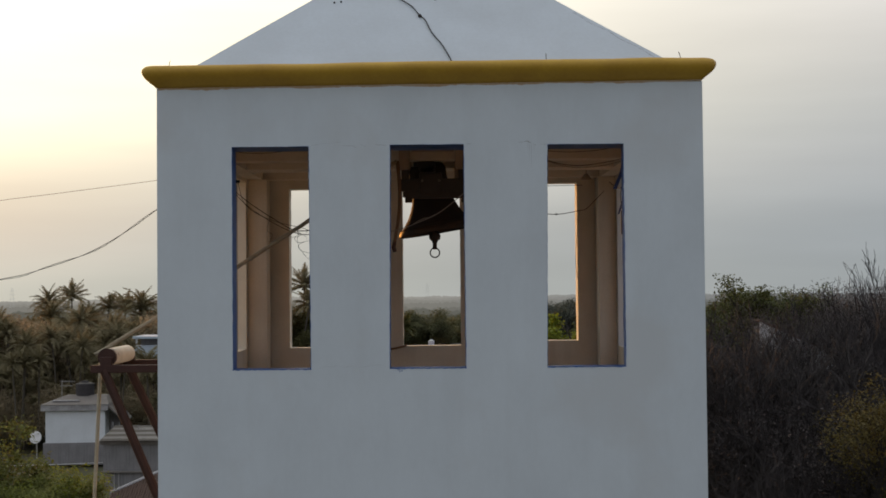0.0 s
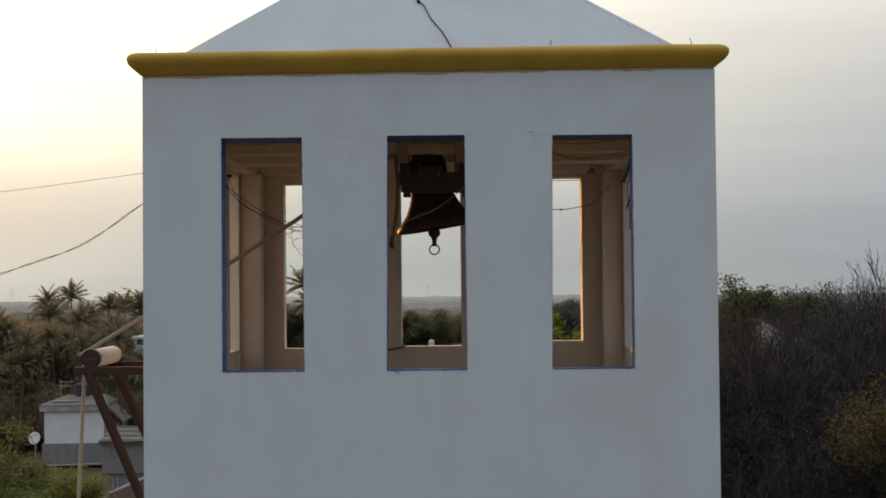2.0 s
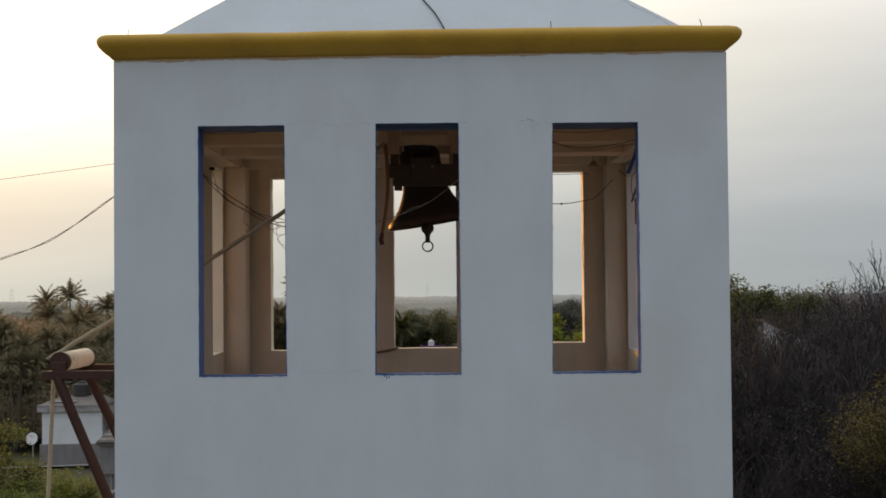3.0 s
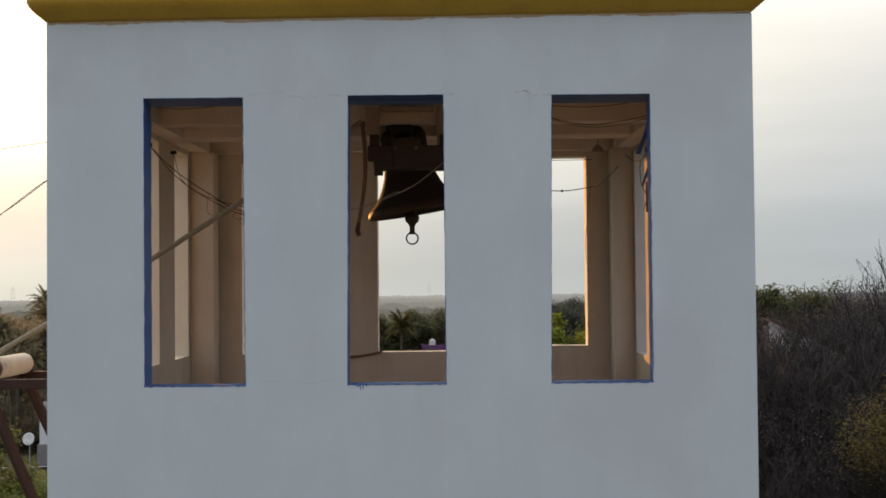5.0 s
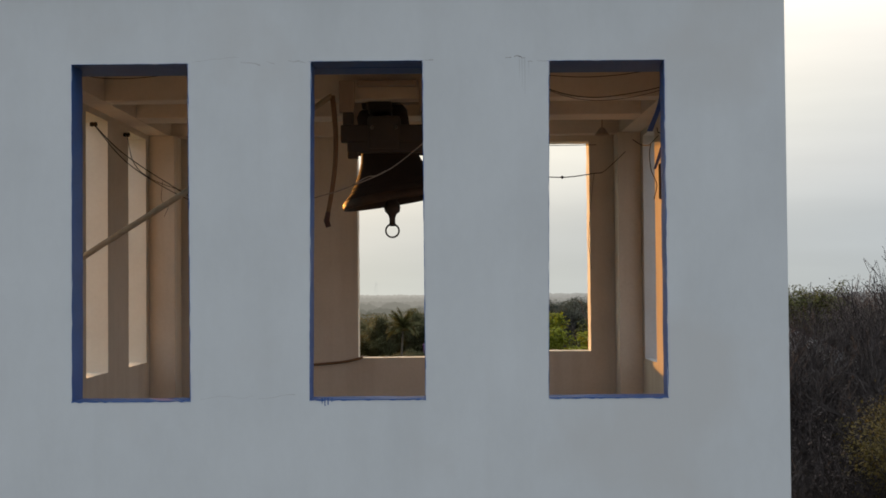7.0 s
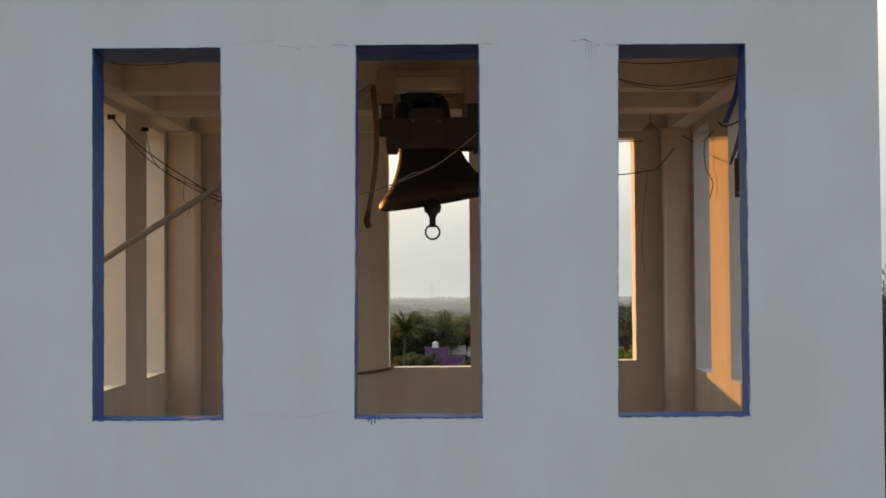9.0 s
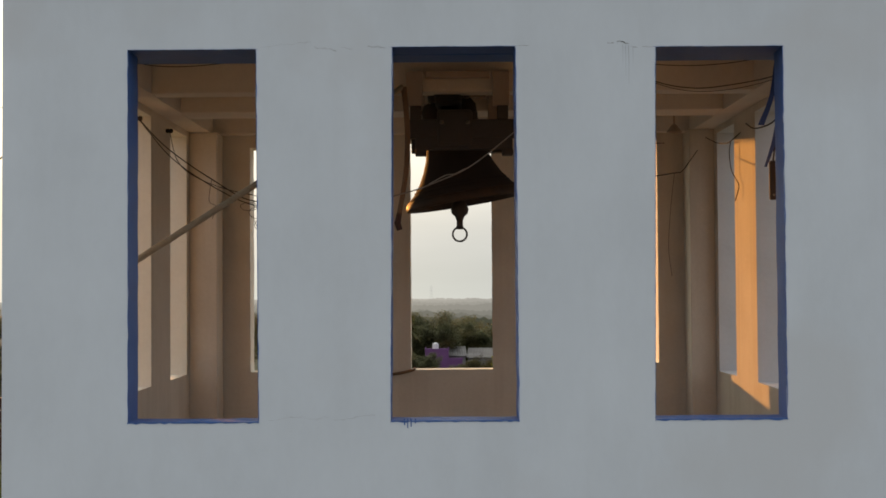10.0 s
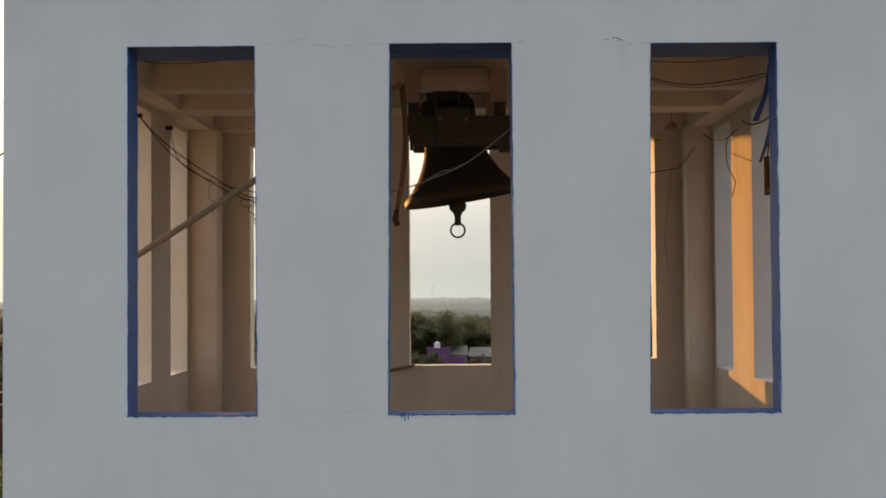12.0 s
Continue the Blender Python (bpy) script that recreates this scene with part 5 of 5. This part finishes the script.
part("ledge", box(bmesh.new(), (-3.62, -0.35, 1.35), (3.62, 0.02, 1.52), 0.02), M_HROOF, grey)
part("drainpipe", tube(bmesh.new(), [(-2.35, -0.1, -0.4), (-2.35, -0.1, 1.3), (-1.9, -0.1, 1.3), (-1.9, -0.1, -0.4)], 0.07, 6), M_TIN, grey, "pale bent pipe")
teal = thing("house", "turquoise house with a white upper storey behind the palms", "house", (-31.5, 152, GROUND), 0)
M_TEAL = material("turquoise_house_paint", (0.10, 0.36, 0.38), (0.07, 0.27, 0.29), 0.85, scale=0.6, fine=6)
part("wall", box(bmesh.new(), (-1.8, 0.6, -0.5), (4.5, 6, 10.6), 0.02), M_TEAL, teal)
part("parapet", box(bmesh.new(), (-4.4, 0.0, 11.2), (4.5, 5.6, 13.0), 0.02), M_HBLUE, teal, "white parapet of the upper storey")
part("upper_floor", box(bmesh.new(), (-4.5, -0.1, 10.9), (4.6, 6.1, 11.2), 0.02), M_HWALL, teal)
part("upper_wall", box(bmesh.new(), (-4.0, 1.6, 13.0), (4.4, 5.5, 13.8)), M_HGREY, teal)
part("roof", box(bmesh.new(), (-4.6, -0.3, 13.8), (4.8, 6.3, 14.08), 0.03), M_HBLUE, teal, "thin white roof slab")
for x in (-4.2, -1.0, 2.2):
    part("pillar", box(bmesh.new(), (x - 0.1, 0.1, 13.0), (x + 0.1, 0.3, 13.8)), M_HWALL, teal)
for x in (-0.2, 2.6):
    win = part("window", box(bmesh.new(), (x - 0.5, 0.54, 6.4), (x + 0.5, 0.66, 7.8)), M_DARK, teal)
    part("frame", box(bmesh.new(), (x - 0.56, 0.5, 6.32), (x + 0.56, 0.539, 6.4)), M_HWALL, win)
aerial_2 = copy_thing(aerial, pose(-30.9, 131, -0.66))
aerial_2.scale = (0.62, 0.62, 0.62)
sheet = thing("roof_sheet", "weathered overlapping sheets lying on the grey house roof", "roof sheet", (-30.35, 127.6, -0.43), -3)
rng = random.Random(71)
for k in range(7):
    y0, z0 = -0.4 + 0.8 * k, 0.02 + 0.135 * k
    bm = bmesh.new()
    n = 12
    for i in range(n + 1):
        xx = -3.7 + 7.3 * i / n
        wave = 0.03 * noise.noise(Vector((xx * 0.7, k * 3.1, 0)))
        bm.verts.new((xx, y0 + wave, z0 + wave))
        bm.verts.new((xx, y0 + 0.92, z0 + 0.15 + wave + rng.uniform(-0.01, 0.01)))
    bm.verts.ensure_lookup_table()
    for i in range(n):
        bm.faces.new([bm.verts[j] for j in (2 * i, 2 * i + 2, 2 * i + 3, 2 * i + 1)])
    bmesh.ops.solidify(bm, geom=bm.faces[:], thickness=0.06)
    part("panel", bm, M_TIN if k % 2 else M_HROOF, sheet)
cable("overhead_wire", sag((-46.5, 125, -2.5), (-33.8, 127.9, -2.6), 0.08, 16), 0.03, M_TANKW, "pale service wire running to the grey house", "wire", 5)
tiled = thing("house", "low house with a dark clay tile roof and white ridge", "house", (-25.9, 98, GROUND), 0)
part("wall", box(bmesh.new(), (0.6, -4.6, -0.5), (6.0, -0.6, 1.0)), M_HGREY, tiled)
across, down, corner = Vector((6.4, 3.9, 2.6)), Vector((0, -6.0, -2.8)), Vector((0, 0, 3.6))
bm = bmesh.new()
lift = Vector((0, 0, 0.08))
base = [corner, corner + across, corner + across + down, corner + down]
hull(bm, [p - lift for p in base] + base, BLOCK)
rng = random.Random(61)
for i in range(30):
    for j in range(12):
        p = corner + across * ((i + 0.5) / 30) + down * (j / 12)
        tube(bm, [p + Vector((rng.uniform(-0.02, 0.02), 0, 0.05)), p + down * (1.15 / 12) + Vector((rng.uniform(-0.02, 0.02), 0, 0.02))], [0.085, 0.115], 6)
part("roof", bm, M_TILE, tiled)["kind"] = "stuff"
part("ridge", tube(bmesh.new(), [corner + Vector((-0.1, 0, 0.1)), corner + across + Vector((0, 0, 0.1))], 0.14, 8), M_FASCIA, tiled, "pale cement ridge")
dish = thing("satellite_dish", "pale round satellite dish on a pole", "satellite dish", (-40.45, 128, GROUND), -10)
part("pole", tube(bmesh.new(), [(0, 0.1, -0.5), (0, 0.1, 4.9)], 0.05, 8), M_TIN, dish)
bm = lathe(bmesh.new(), [(0.001, 0.0), (0.3, 0.03), (0.52, 0.10), (0.62, 0.16), (0.60, 0.175), (0.3, 0.055), (0.001, 0.03)], 24, pose(0, 0, 4.9, 75, 0, 0))
part("reflector", bm, M_TANKW, dish, smooth=True)
part("feed_arm", tube(bmesh.new(), [(0, -0.05, 4.35), (0, -0.6, 4.75)], 0.025, 6), M_TIN, dish)

flat_house("purple painted house with a flat roof", (-1.65, 249, GROUND), 0, 4.3, 7, 8.1, M_PURPLE, 0.05, 0.2, top=M_PURPLE)
flat_house("low purple wing beside the purple house", (1.6, 249.2, GROUND), 0, 2.9, 6, 6.4, M_PURPLE, 0.05, 0.15, top=M_PURPLE)
water_tank("white plastic tank on the purple house roof", (-1.9, 251, 3.3), 0.56, 1.25, M_TANKW)
for k, (x, y, z, w, rz) in enumerate(((1.9, 256, 3.35, 3.6, 3), (6.4, 257, 3.0, 4.4, -5), (-8.5, 238, 1.0, 5.0, 3))):
    shed = thing("shed", "low shed with a pale weathered metal roof", "shed", (x, y, GROUND), rz, group="sheds")
    part("wall", box(bmesh.new(), (-w / 2, 0, -0.5), (w / 2, 4, z - GROUND - 1.6)), M_HGREY, shed)
    bm = bmesh.new()
    n = 18
    for i in range(n + 1):
        xx = -w / 2 - 0.3 + (w + 0.6) * i / n
        hump = 0.05 * (i % 2)
        bm.verts.new((xx, -0.4, z - GROUND - 1.5 + hump))
        bm.verts.new((xx, 4.4, z - GROUND + 0.1 + hump))
    bm.verts.ensure_lookup_table()
    for i in range(n):
        bm.faces.new([bm.verts[j] for j in (2 * i, 2 * i + 2, 2 * i + 3, 2 * i + 1)])
    bmesh.ops.solidify(bm, geom=bm.faces[:], thickness=0.03)
    part("roof", bm, M_TIN, shed)
gabled = thing("house", "grey house with sloping white roof board behind bare trees", "house", (19.4, 70.0, GROUND - 0.3), -3)
part("wall", hull(bmesh.new(), [(x, y, z) for y in (0.0, 5.0) for x, z in ((-0.6, -0.5), (5.0, -0.5), (5.0, 14.8), (-0.6, 17.4))],
                  [(0, 1, 2, 3), (7, 6, 5, 4)] + [(k, (k + 1) % 4, 4 + (k + 1) % 4, 4 + k) for k in range(4)]), M_HGREY, gabled)
M_BOARD = material("white_gable_paint", (0.80, 0.80, 0.82), (0.62, 0.62, 0.63), 0.85, scale=0.8, fine=6)
for xa, za, xb, zb in ((-0.8, 17.85, 5.6, 14.9),):
    part("roof", hull(bmesh.new(), [(x, y, z + dz) for dz in (-0.12, 0.0) for x, y, z in ((xa, -0.5, za), (xb, -0.5, zb), (xb, 5.4, zb), (xa, 5.4, za))], BLOCK), M_TILE, gabled)
    part("gable_board", hull(bmesh.new(), [(x, y, z + dz) for dz in (-1.6, -0.13) for x, y, z in ((xa, -0.42, za), (xb, -0.42, zb), (xb, -0.34, zb), (xa, -0.34, za))], BLOCK), M_BOARD, gabled, "wide white gable board")
part("porch_roof", hull(bmesh.new(), [(3.1, -3.0, 13.0), (6.9, -3.0, 12.2), (6.9, 0.0, 12.4), (3.1, 0.0, 13.2), (3.1, -3.0, 13.5), (6.9, -3.0, 12.7), (6.9, 0.0, 12.9), (3.1, 0.0, 13.7)], BLOCK), M_BOARD, gabled, "pale edge of the porch roof")
for x in (3.3, 6.6):
    part("porch_post", box(bmesh.new(), (x - 0.1, -2.9, -0.5), (x + 0.1, -2.7, 12.3 + (6.6 - x) * 0.2)), M_HGREY, gabled)
for x in (1.2, 3.4):
    win = part("window", box(bmesh.new(), (x - 0.45, -0.03, 11.6), (x + 0.45, 0.05, 12.9)), M_DARK, gabled)
    part("frame", box(bmesh.new(), (x - 0.51, -0.045, 11.52), (x + 0.51, -0.031, 11.6)), M_HWALL, win)

# faint pylons on the horizon
for x, y in ((-253, 810), (-12, 1180), (-59.5, 1190)):
    pylon = thing("pylon", "faint grey lattice pylon on the horizon", "pylon", (x, y, GROUND), group="pylons")
    hgt = 21 if y < 1000 else 22
    for sx in (-1, 1):
        part("leg", tube(bmesh.new(), [(sx * 1.7, 0, 0), (sx * 0.35, 0, hgt)], 0.07, 4), M_HAZE2, pylon)
    for z in (0.45, 0.68, 0.8, 0.9):
        part("arm", tube(bmesh.new(), [(-2.0 if z > 0.6 else -1.2, 0, hgt * z), (2.0 if z > 0.6 else 1.2, 0, hgt * z)], 0.06, 4), M_HAZE2, pylon)
